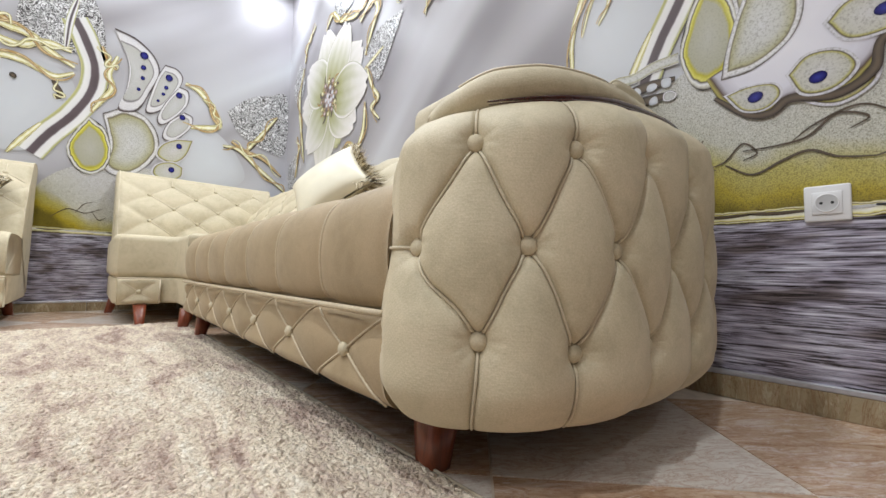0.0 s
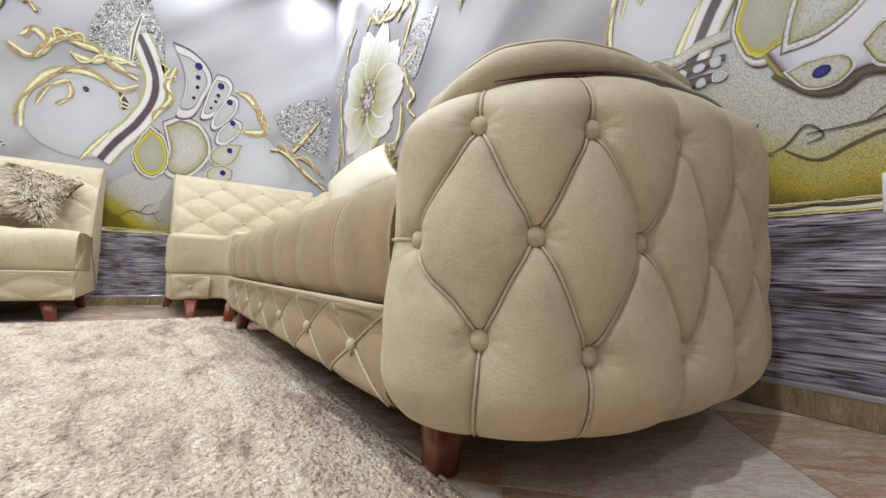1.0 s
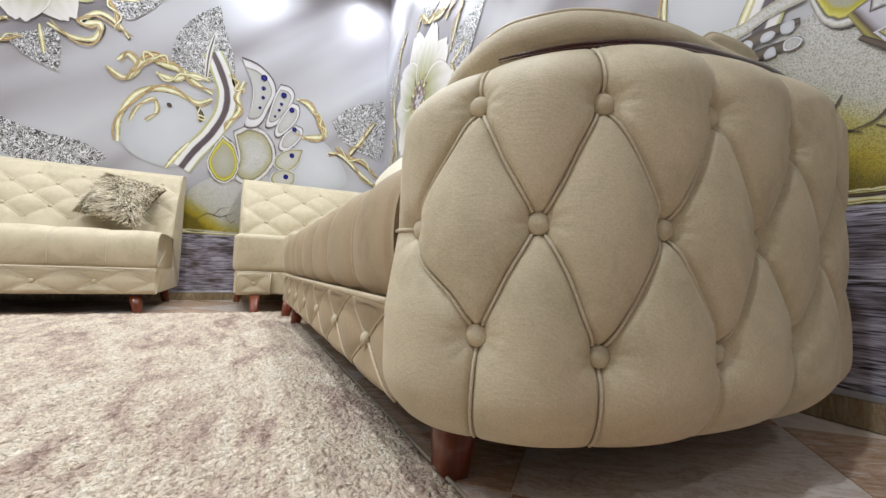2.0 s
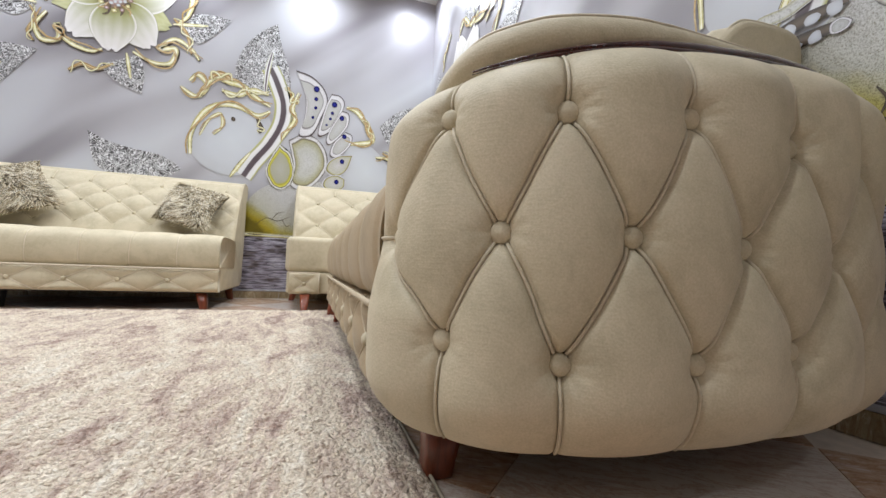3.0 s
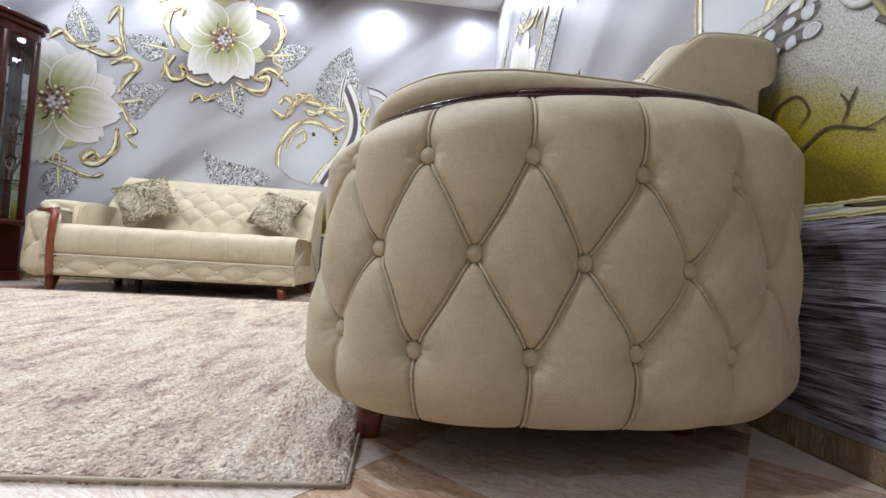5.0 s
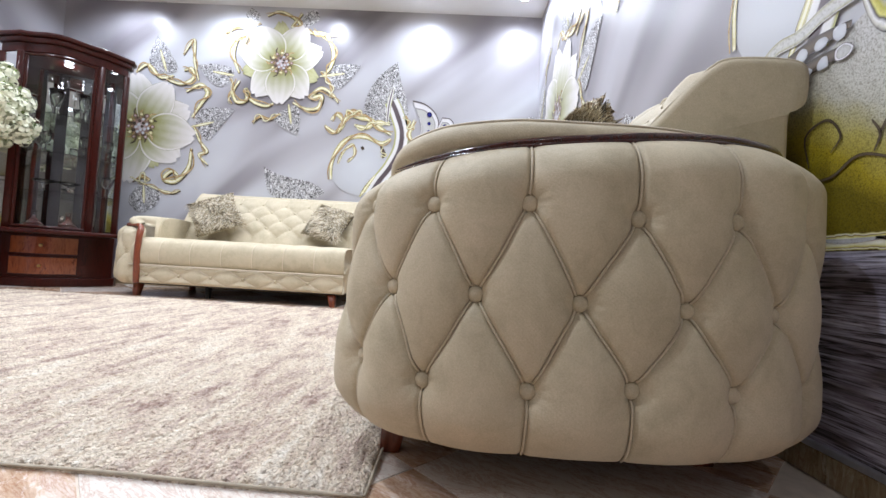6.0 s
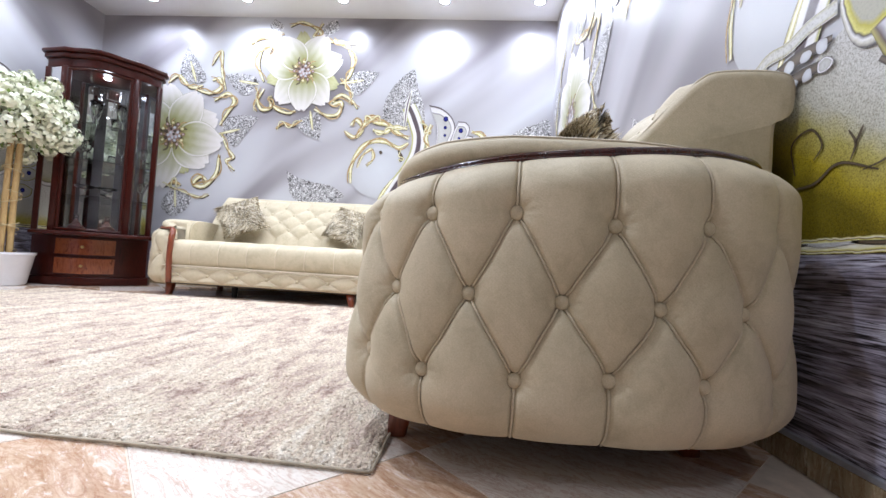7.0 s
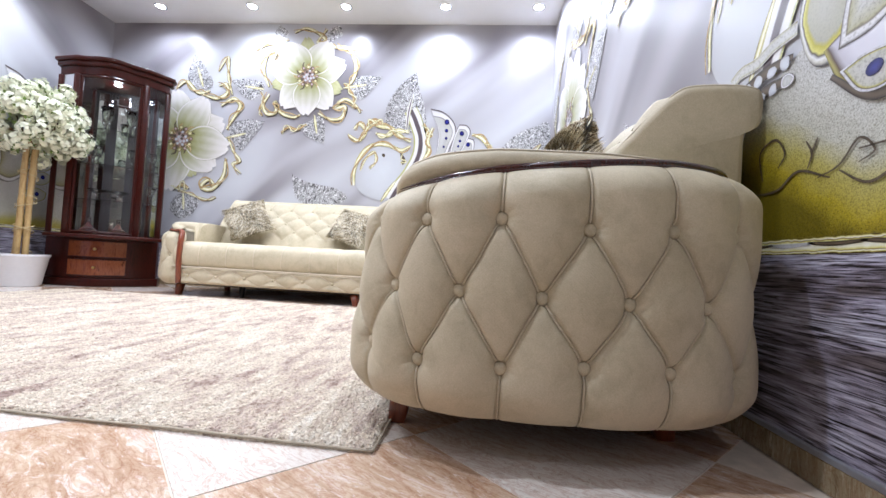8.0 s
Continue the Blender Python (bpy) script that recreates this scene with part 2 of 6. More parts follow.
def rbox(x0, x1, y0, y1, z0, z1, r=0.01, seg=3):
    bm = bmesh.new()
    bmesh.ops.create_cube(bm, size=1)
    for v in bm.verts:
        v.co = Vector(((x0 + x1) / 2 + v.co.x * (x1 - x0), (y0 + y1) / 2 + v.co.y * (y1 - y0), (z0 + z1) / 2 + v.co.z * (z1 - z0)))
    if r:
        bmesh.ops.bevel(bm, geom=bm.edges[:], offset=r, segments=seg, profile=0.5, affect="EDGES")
    return from_bm(bm)


def tube(pts, r, n=8, flat=1.0, up=(0, 0, 1)):
    """A cord along the points; r may be a number for each point."""
    P = [Vector(p) for p in pts]
    V, F = [], []
    side = None
    for i, p in enumerate(P):
        d = (P[min(i + 1, len(P) - 1)] - P[max(i - 1, 0)]).normalized()
        if side is None:
            u = Vector(up)
            if abs(u.dot(d)) > 0.95:
                u = Vector((1, 0, 0))
            side = d.cross(u).normalized()
        else:
            side = (side - d * side.dot(d)).normalized()
        other = d.cross(side).normalized()
        rr = r[i] if isinstance(r, (list, tuple)) else r
        for k in range(n):
            a = 2 * math.pi * k / n
            V.append(p + side * (rr * math.cos(a)) + other * (rr * flat * math.sin(a)))
    for i in range(len(P) - 1):
        for k in range(n):
            a, b = i * n + k, i * n + (k + 1) % n
            F.append((a, a + n, b + n, b))
    F.append(tuple(range(n)))
    F.append(tuple(reversed(range(len(V) - n, len(V)))))
    return V, F


def lathe(profile, n=24, at=(0, 0, 0)):
    P = np.zeros((n, len(profile), 3))
    for i in range(n):
        a = 2 * math.pi * i / n
        for j, (r, z) in enumerate(profile):
            P[i, j] = (at[0] + r * math.cos(a), at[1] + r * math.sin(a), at[2] + z)
    return grid(P, wrap=True)


def extrude(poly, axis_map, a0, a1, r=0.0, seg=3):
    """A prism over a closed outline; axis_map(u, v, a) gives the place."""
    bm = bmesh.new()
    lo = [bm.verts.new(axis_map(u, v, a0)) for u, v in poly]
    hi = [bm.verts.new(axis_map(u, v, a1)) for u, v in poly]
    n = len(poly)
    f0, f1 = bm.faces.new(lo[::-1]), bm.faces.new(hi)
    for i in range(n):
        bm.faces.new((lo[i], lo[(i + 1) % n], hi[(i + 1) % n], hi[i]))
    bmesh.ops.recalc_face_normals(bm, faces=bm.faces[:])
    if r:
        es = list({e for f in (f0, f1) for e in f.edges})
        bmesh.ops.bevel(bm, geom=es, offset=r, segments=seg, profile=0.5, affect="EDGES")
    return from_bm(bm)


def smooth_line(pts, n):
    """Catmull-Rom through the points, n places in all."""
    P = np.array([pts[0], *pts, pts[-1]], float)
    P[0], P[-1] = 2 * P[1] - P[2], 2 * P[-2] - P[-3]
    out = []
    for t in np.linspace(0, len(pts) - 1 - 1e-9, n):
        i, f = int(t), t - int(t)
        a, b, c, d = P[i:i + 4]
        out.append(0.5 * (2 * b + (c - a) * f + (2 * a - 5 * b + 4 * c - d) * f * f + (3 * b - a - 3 * c + d) * f ** 3))
    return np.array(out)


def dome(centre, normal, r, depth, n=12):
    """A covered button."""
    m = Matrix.Translation(centre) @ Vector(normal).to_track_quat("Z", "Y").to_matrix().to_4x4()
    prof = [(0.0, depth), (0.45 * r, 0.92 * depth), (0.8 * r, 0.62 * depth), (r, 0.1 * depth), (0.9 * r, -0.5 * depth)]
    V, F = lathe(prof, n)
    return [m @ Vector(v) for v in V], [tuple(reversed(f)) for f in F]


# ---- structure ----
def slab(name, VF, mat, label, kind="structure", category=""):
    ob = part(name, VF, mat, None, label, smooth=False)
    return tagged(ob, label, category or name.split("_")[0], "", kind)


T = 0.15
floor = slab("floor", rbox(ROOM_X - T, T, ROOM_Y - T, T, -0.12, -0.0016, 0), GROUT, "floor of diagonal brown and cream marble tiles", category="floor")
ceiling = slab("ceiling", rbox(ROOM_X - T, T, ROOM_Y - T, T, ROOM_H, ROOM_H + 0.12, 0), CEIL, "plain white ceiling with recessed spots", category="ceiling")
wall_far = slab("wall_north", rbox(ROOM_X, 0, 0, T, -0.006, ROOM_H, 0), WALLPAPER, "wall with glossy grey photo wallpaper of jewelled flowers and swan", category="wall")
wall_right = slab("wall_east", rbox(0, T, ROOM_Y, T, -0.006, ROOM_H, 0), WALLPAPER, "wall with glossy grey photo wallpaper of jewelled flowers and swan", category="wall")
wall_left = slab("wall_west", rbox(ROOM_X - T, ROOM_X, ROOM_Y, T, -0.006, ROOM_H, 0), WALLPAPER, "wall with glossy grey photo wallpaper", category="wall")
# unseen closing wall; its place and dark tone hold down bounced light
wall_back = slab("wall_south", rbox(ROOM_X - T, T, ROOM_Y - T, ROOM_Y, -0.006, ROOM_H, 0), plain("taupe_paint", (0.25, 0.23, 0.21), 0.7), "plain taupe closing wall, unseen, added behind the viewpoint", category="wall")

# printed water along the foot of the walls
for wl, VF in ((wall_far, rbox(ROOM_X, -0.003, -0.003, 0.001, 0.07, 0.525, 0)), (wall_right, rbox(-0.003, 0.001, ROOM_Y, -0.004, 0.07, 0.462, 0)),
               (wall_left, rbox(ROOM_X - 0.001, ROOM_X + 0.003, ROOM_Y, -0.004, 0.07, 0.5, 0))):
    part("printed_water", VF, WATER, wl, "printed rippled grey water", smooth=False)


# ---- sofas: channelled seat, buttoned back, one drum-shaped tufted arm ----
SOFA_L, ARM_IN = 1.905, 1.62


def tuft(u, w, power=0.4, lim=1):
    """Height 0..1 of a diamond-tufted cushion: u in button steps, w in row steps from the middle row, lim rows up and down."""
    w = np.clip(w, -lim, lim)
    p, q = u - 0.5 - w / 2, u - 0.5 + w / 2
    return ((np.sin(np.pi * p) ** 2 + 0.0016) * (np.sin(np.pi * q) ** 2 + 0.0016)) ** (power / 2)


def drum_outline():
    """Plan of the arm: from the seat round the front corner, along the side, round the back corner."""
    pts = [(1.600, 0.062), (1.625, 0.037), (1.652, 0.006)]
    pts += [(1.68 + 0.211 * math.sin(a), 0.305 - 0.311 * math.cos(a)) for a in np.linspace(0, math.pi / 2, 40)]
    pts += [(1.893, y) for y in np.linspace(0.33, 0.44, 10)]
    pts += [(1.70 + 0.193 * math.cos(a), 0.45 + 0.397 * math.sin(a)) for a in np.linspace(0.03, math.pi / 2, 40)]
    pts += [(1.66, 0.847), (1.62, 0.847)]
    P = np.array(pts)
    d = np.r_[0, np.cumsum(np.linalg.norm(np.diff(P, axis=0), axis=1))]
    return P, d


DRUM_P, DRUM_S = drum_outline()
S_MARK = float(DRUM_S[42])
STEP, Z_MID, Z_ROW, Z_FOOT = 0.158, 0.338, 0.137, 0.093


def drum_top(s):
    y = np.interp(s, DRUM_S, DRUM_P[:, 1])
    x = np.interp(s, DRUM_S, DRUM_P[:, 0])
    top = np.interp(y, [-0.03, 0.03, 0.09, 0.16, 0.30, 0.48, 0.65, 0.87], [0.540, 0.545, 0.552, 0.562, 0.582, 0.599, 0.609, 0.606])
    return np.where((y < 0.2) & (x < 1.66), 0.535, top)


# how far each button was pulled from the even pattern when the cover was sewn: (column, row): (along, up)
PULL = {(1, 1): (0.018, 0.005), (2, 1): (0.007, 0.001), (3, 1): (0.0, 0.006), (4, 1): (0.005, -0.009), (5, 1): (0.009, -0.003),
        (0.5, 0): (0.004, 0.0), (1.5, 0): (0.015, 0.003), (2.5, 0): (0.004, 0.002), (3.5, 0): (0.003, -0.003), (4.5, 0): (0.006, -0.005), (5.5, 0): (0.011, -0.007),
        (1, -1): (0.027, 0.016), (2, -1): (0.004, 0.0), (3, -1): (0.010, 0.0), (4, -1): (0.005, 0.011), (5, -1): (0.011, 0.008)}


def pull(s, z):
    """The drift of the pattern at a place on the drum, drawn from the nearest buttons."""
    s, z = np.asarray(s, float), np.asarray(z, float)
    top, a, b = 0.0, 0.0, 0.0
    for (k, row), (ds, dz) in PULL.items():
        w = 1 / (((s - S_MARK - (k - 3) * STEP - ds) ** 2 + (z - Z_MID - row * Z_ROW - dz) ** 2) ** 1.5 + 1e-7)
        top, a, b = top + w, a + w * ds, b + w * dz
    return (a / top, b / top) if PULL else (0 * s, 0 * z)


def drum_spot(u, w):
    """The place on the drum of a point of the pattern."""
    s0, z0 = S_MARK + (np.asarray(u, float) - 3) * STEP, Z_MID + np.asarray(w, float) * Z_ROW
    s, z = s0, z0
    for _ in range(6):
        a, b = pull(s, z)
        s, z = s0 + a, z0 + b
    return s, z


def drum_place(s, z, lift=0.0, depth=0.020, groove=0.0066):
    s, z = np.clip(np.asarray(s, float), 0, DRUM_S[-1]), np.asarray(z, float)
    x, y = np.interp(s, DRUM_S, DRUM_P[:, 0]), np.interp(s, DRUM_S, DRUM_P[:, 1])
    e = 0.012
    dx = np.interp(s + e, DRUM_S, DRUM_P[:, 0]) - np.interp(s - e, DRUM_S, DRUM_P[:, 0])
    dy = np.interp(s + e, DRUM_S, DRUM_P[:, 1]) - np.interp(s - e, DRUM_S, DRUM_P[:, 1])
    n = np.hypot(dx, dy)
    nx, ny = dy / n, -dx / n
    top = drum_top(s)
    ds, dz = pull(s, z)
    free = (s - ds - S_MARK) / STEP + 3
    u = np.maximum(free, 0.5)
    w = (z - dz - Z_MID) / Z_ROW
    h = tuft(u, w, 0.42)
    edge = np.clip((0.46 - free) / 0.2, 0, 1)
    h = h + (0.85 - h) * 0.7 * edge
    wrinkle = 0.0
    for row in (-1, 0, 1):
        kk = np.round(u - (0.5 if row == 0 else 0)) + (0.5 if row == 0 else 0)
        a, b = (free - kk) * STEP, (w - row) * Z_ROW
        dist = np.hypot(a, b)
        h = h - 0.85 * np.exp(-(dist / 0.018) ** 2)
        wrinkle = wrinkle + 0.0005 * np.sin(11 * np.arctan2(b, a) + 5 * kk + row) * np.exp(-((dist - 0.024) / 0.012) ** 2)
    # the sewn creases: a narrow groove along every seam
    wc = np.clip(w, -1, 1)
    p, q = u - 0.5 - wc / 2, u - 0.5 + wc / 2
    off = np.minimum(np.abs(p - np.round(p)), np.abs(q - np.round(q))) / 7.3
    crease = groove * np.exp(-(off / 0.0042) ** 2) * (1 - edge)
    a = np.clip((top - z) / 0.075, 0, 1)
    b = np.clip((z - Z_FOOT) / 0.085, 0, 1)
    inset = 0.062 * (1 - np.sqrt(1 - (1 - a) ** 2)) + 0.048 * (1 - np.sqrt(1 - (1 - b) ** 2))
    k = np.clip(np.minimum(top - z, z - Z_FOOT) / 0.062, 0, 1)
    fade = 0.30 + 0.70 * k * k * (3 - 2 * k)
    taper = 0.026 * np.clip((z - 0.24) / 0.3, 0, 1) * np.clip(-ny * 1.4 - 0.4, 0, 1)
    out = depth * h * fade + (wrinkle - crease if depth else 0) - inset - taper + lift
    return np.stack([x + nx * out, y + ny * out, z], -1), np.stack([nx, ny, 0 * nx], -1)


def drum_mesh(cell):
    ns, nz = int(DRUM_S[-1] / cell), int(0.48 / cell)
    s = np.linspace(0, DRUM_S[-1], ns)
    rows = []
    v = np.linspace(0, 1, nz)
    v = v + 0.06 * np.sin(2 * np.pi * v) * -1 / (2 * np.pi)
    top = drum_top(s)
    for t in v:
        P, N = drum_place(s, Z_FOOT + t * (top - Z_FOOT))
        rows.append(P)
    lo, hi = rows[0].copy(), rows[-1].copy()
    lo[:, :2] -= 0.10 * N[:, :2]
    hi[:, :2] -= 0.06 * N[:, :2]
    hi[:, 2] += 0.004
    rows = [lo] + rows + [hi]
    return grid(np.stack(rows, 1))


def drum_seams():
    """Cords that lie in the folds, and the places of the buttons."""
    cords, buttons = [], []
    kmax = int((DRUM_S[-1] - S_MARK) / STEP + 2.4)
    f = np.linspace(0.06, 0.94, 16)

    def run(u0, w0, u1, w1):
        s, z = drum_spot(u0 + (u1 - u0) * f, w0 + (w1 - w0) * f)
        P, N = drum_place(s, z, 0.0044)
        cords.append(tube(P, 0.0022, 7))

    for k in range(0, kmax + 1):
        u = k + 0.5
        buttons.append((u, 0))
        for du in (-0.5, 0.5):
            if u + du >= 1:
                for w in (1, -1):
                    run(u, 0, u + du, w)
    for k in range(1, kmax + 1):
        for w in (1, -1):
            buttons.append((k, w))
            s, z0 = (float(v) for v in drum_spot(k, w))
            end = float(drum_top(s)) - 0.004 if w > 0 else Z_FOOT + 0.004
            z = np.linspace(z0, end, 12)
            run_s = S_MARK + (k - 3) * STEP + np.zeros(12)
            for _ in range(6):
                run_s = S_MARK + (k - 3) * STEP + pull(run_s, z)[0]
            P, N = drum_place(run_s, z, 0.0044)
            cords.append(tube(P, 0.0022, 7))
    s, z = drum_spot(np.linspace(0.47, 0.02, 8), np.zeros(8))
    P, N = drum_place(np.maximum(s, 0.0), z, 0.0022)
    cords.append(tube(P, 0.0025, 7))
    places = []
    for u, w in buttons:
        s, z = drum_spot(u, w)
        P, N = drum_place(np.array([s]), np.array([z]), 0.0130)
        places.append((P[0], N[0]))
    return cords, places


def pad_top(y):
    return np.interp(y, [-0.03, 0.0, 0.03, 0.06, 0.14, 0.30, 0.52, 0.80, 0.87], [0.598, 0.605, 0.611, 0.618, 0.630, 0.638, 0.635, 0.626, 0.618])


def arm_pad():
    """Cushion on the arm: the drum's plan drawn in, rounded over, level to the inner side."""
    s = np.linspace(0.10, DRUM_S[-1], 110)
    P, N = drum_place(s, np.full(110, Z_MID), 0.0, 0.0)
    nose_k = np.sqrt(1 - (1 - np.clip((s - 0.10) / 0.17, 0, 1)) ** 2)
    low = drum_top(s) + 0.004
    ztop = low + (pad_top(P[:, 1]) - low) * nose_k
    rows = []
    more = (0.010 * np.clip(-N[:, 1], 0, 1))[:, None]
    for inset, drop in ((0.090, 0.12), (0.060, 0.064), (0.047, 0.050), (0.044, 0.036), (0.050, 0.020), (0.066, 0.008), (0.092, 0.0)):
        q = P - N * (inset + more)
        q[:, 0] = np.where(q[:, 0] < 1.73, 1.73 - (1.73 - q[:, 0]) * 1.8, q[:, 0])
        q[:, 0] = np.maximum(q[:, 0], 1.566)
        q[:, 2] = ztop - drop
        rows.append(q)
    q = rows[-1].copy()
    q[:, 0] = np.minimum(q[:, 0], 1.70)
    q[:, 2] += 0.003
    rows.append(q)
    q = q.copy()
    q[:, 0] = 1.560
    q[:, 2] -= 0.008
    rows.append(q)
    q = q.copy()
    q[:, 0] = 1.556
    q[:, 2] = 0.43
    rows.append(q)
    cord = tube(np.array(rows[5])[8:-6] + N[8:-6] * 0.001, 0.0026, 6)
    ys = np.linspace(0.14, 0.82, 40)
    nose = [(0.14, 0.12), (0.14, 0.50)] + [(y, float(pad_top(y)) - 0.004 - 0.10 * (1 - math.sqrt(1 - max(0, 1 - (y - 0.14) / 0.10) ** 2))) for y in ys] + [(0.82, 0.12)]
    V, F = grid(np.stack(rows, 1))
    F += [tuple(reversed(range(len(rows)))), tuple(range(109 * len(rows), 110 * len(rows)))]
    return (V, F), cord, extrude(nose, lambda u, v, a: (a, u, v), 1.545, 1.60, 0.008, 2)


def leg_mesh(x, y, lean=(0, 0), h=0.102, top=0.031, foot=0.021):
    P = []
    for i, a in enumerate(np.linspace(0, 2 * math.pi, 17)[:-1]):
        c, s = math.cos(a), math.sin(a)
        k = 1 / max(abs(c), abs(s)) ** 0.75
        row = []
        for t, r in ((0, 0.004), (0, foot * 0.93), (0.03, foot), (1, top), (1, 0.004)):
            row.append((x + lean[0] * (1 - t) + r * k * c, y + lean[1] * (1 - t) + r * k * s, t * h))
        P.append(row)
    return grid(np.array(P), wrap=True)


def back_profile(top):
    k = (top - 0.455) / (0.885 - 0.455)
    z = lambda v: 0.455 + (v - 0.455) * k
    front = [(0.455, 0.44), (0.50, z(0.55)), (0.55, z(0.645)), (0.632, z(0.755)), (0.725, z(0.858))]
    rest = [(0.752, z(0.877)), (0.795, z(0.885)), (0.87, z(0.887)), (0.918, z(0.880)), (0.932, z(0.858)), (0.931, z(0.81)), (0.922, z(0.783)), (0.900, z(0.772)), (0.890, z(0.75)), (0.888, z(0.66)), (0.88, 0.4), (0.875, 0.13)]
    return front, rest


def back_mesh(x0, x1, top, step, rows, row, cell=0.012):
    """Buttoned front of a back rest, rolled over the top, closed behind. Gives the mesh, cords, buttons."""
    front, rest = back_profile(top)
    line = smooth_line([(p[0], p[1]) for p in front], 50)
    d = np.r_[0, np.cumsum(np.linalg.norm(np.diff(line, axis=0), axis=1))]
    tail = smooth_line([front[-1]] + rest, 36)
    xs = np.linspace(x0, x1, int((x1 - x0) / cell))
    mid = d[-1] * 0.50

    def place(x, v, lift=0.0):
        y, z = np.interp(v, d, line[:, 0]), np.interp(v, d, line[:, 1])
        ty, tz = np.interp(v + 0.01, d, line[:, 0]) - np.interp(v - 0.01, d, line[:, 0]), np.interp(v + 0.01, d, line[:, 1]) - np.interp(v - 0.01, d, line[:, 1])
        n = np.hypot(ty, tz)
        u, w = (x - x0) / step, (v - mid) / row
        h = 0.020 * tuft(u, w, 0.42, 2) * np.clip((d[-1] - v) / 0.03 + 0.2, 0, 1) * np.clip(np.minimum(x - x0, x1 - x) / 0.02 + 0.15, 0, 1) + lift
        return np.stack([x + 0 * y, y - tz / n * h, z + ty / n * h], -1)

    P = np.zeros((len(xs), 46 + 35, 3))
    for j, v in enumerate(np.linspace(0, d[-1], 46)):
        P[:, j] = place(xs, np.full(len(xs), v))
    for j, (y, z) in enumerate(tail[1:]):
        P[:, 46 + j] = np.stack([xs, np.full(len(xs), y), np.full(len(xs), z)], -1)
    V, F = grid(P, flip=True)
    n = P.shape[1]
    # the open end is a padded cheek
    last, mid_p = P[-1], np.array([x1, 0.74, 0.62])
    ring = list(range((len(xs) - 1) * n, len(xs) * n))
    for k, out in ((0.975, 0.007), (0.94, 0.012), (0.90, 0.014)):
        base = len(V)
        V = list(V) + [tuple(p) for p in mid_p + (last - mid_p) * k + np.array([out, 0, 0])]
        new_ring = list(range(base, base + n))
        F = F + [(ring[i], ring[(i + 1) % n], new_ring[(i + 1) % n], new_ring[i]) for i in range(n)]
        ring = new_ring
    F = F + [tuple(range(n)), tuple(ring)]
    cords, buttons = [], []
    f = np.linspace(0.04, 0.96, 7)
    n_u = int((x1 - x0) / step) + 1
    for w in (-2, -1, 0, 1, 2):
        for k in range(n_u + 1):
            u = k + (0.5 if w % 2 == 0 else 0.0)
            bx = x0 + u * step
            if not x0 + 0.03 < bx < x1 - 0.03:
                continue
            if abs(w) < 2 or w == 2:
                buttons.append(place(np.array([bx]), np.array([mid + w * row]), 0.003)[0])
            for du in (-0.5, 0.5):
                for dw in (-1, 1):
                    if abs(w + dw) > 2 or (w % 2 == 1):
                        continue
                    X, v = x0 + (u + du * f) * step, mid + (w + dw * f) * row
                    ok = (X < x1 - 0.01) & (X > x0 + 0.01) & (v > 0.01) & (v < d[-1] - 0.01)
                    if ok.sum() > 2:
                        cords.append(tube(place(X[ok], v[ok], 0.002), 0.0026, 5))
            if w == 2:
                v = np.linspace(mid + w * row, d[-1] - 0.012, 4)
                cords.append(tube(place(np.full(4, bx), v, 0.002), 0.0026, 5))
    rim = [(x1 - 0.002, y, z) for y, z in np.r_[line, tail[1:]]]
    rim0 = [(x0 + 0.002, y, z) for y, z in np.r_[line, tail[1:]]]
    bm = bmesh.new()
    vs = [bm.verts.new(v) for v in V]
    for q in F:
        bm.faces.new([vs[i] for i in q])
    bmesh.ops.recalc_face_normals(bm, faces=bm.faces[:])
    V, F = from_bm(bm)
    return (V, F), cords, buttons, tube(rim[2:-2], 0.004, 6), tube(rim0[2:-2], 0.004, 6)


def seat_mesh(x0, x1, seam0, pitch, y_back=0.52, cell=0.012):
    prof = [(0.03, 0.246), (0.004, 0.250), (-0.012, 0.275), (-0.019, 0.33), (-0.014, 0.385), (0.006, 0.428), (0.045, 0.452), (0.11, 0.462), (0.30, 0.464), (y_back, 0.452)]
    line = smooth_line(prof, 44)
    t = np.gradient(line, axis=0)
    nrm = np.stack([-t[:, 1], t[:, 0]], -1) / np.linalg.norm(t, axis=1)[:, None]
    xs = np.linspace(x0, x1, int((x1 - x0) / cell))

    def row(x, lift=0.0, sub=slice(None)):
        h = 0.011 * np.abs(np.sin(np.pi * (x - seam0) / pitch)) ** 0.45 * np.clip(min(x - x0, x1 - x) / 0.015, 0, 1) - 0.011 + lift
        q = line[sub] + nrm[sub] * h
        return np.stack([np.full(len(q), x), q[:, 0], q[:, 1]], -1)

    P = np.stack([row(x) for x in xs])
    V, F = grid(P, flip=True)
    n = P.shape[1]
    base = len(V)
    V += [(x0, y_back, 0.25), (x1, y_back, 0.25)]
    F += [tuple(range(n)) + (base,), tuple(reversed(range((len(xs) - 1) * n, len(xs) * n))) + (base + 1,)]
    F += [(0, base, base + 1, (len(xs) - 1) * n)]
    seams = []
    x = seam0 - pitch * math.floor((seam0 - x0 - 0.02) / pitch)
    while x < x1 - 0.02:
        seams.append(tube(row(x, 0.0028)[1:], 0.0025, 6))
        x += pitch
    return (V, F), seams


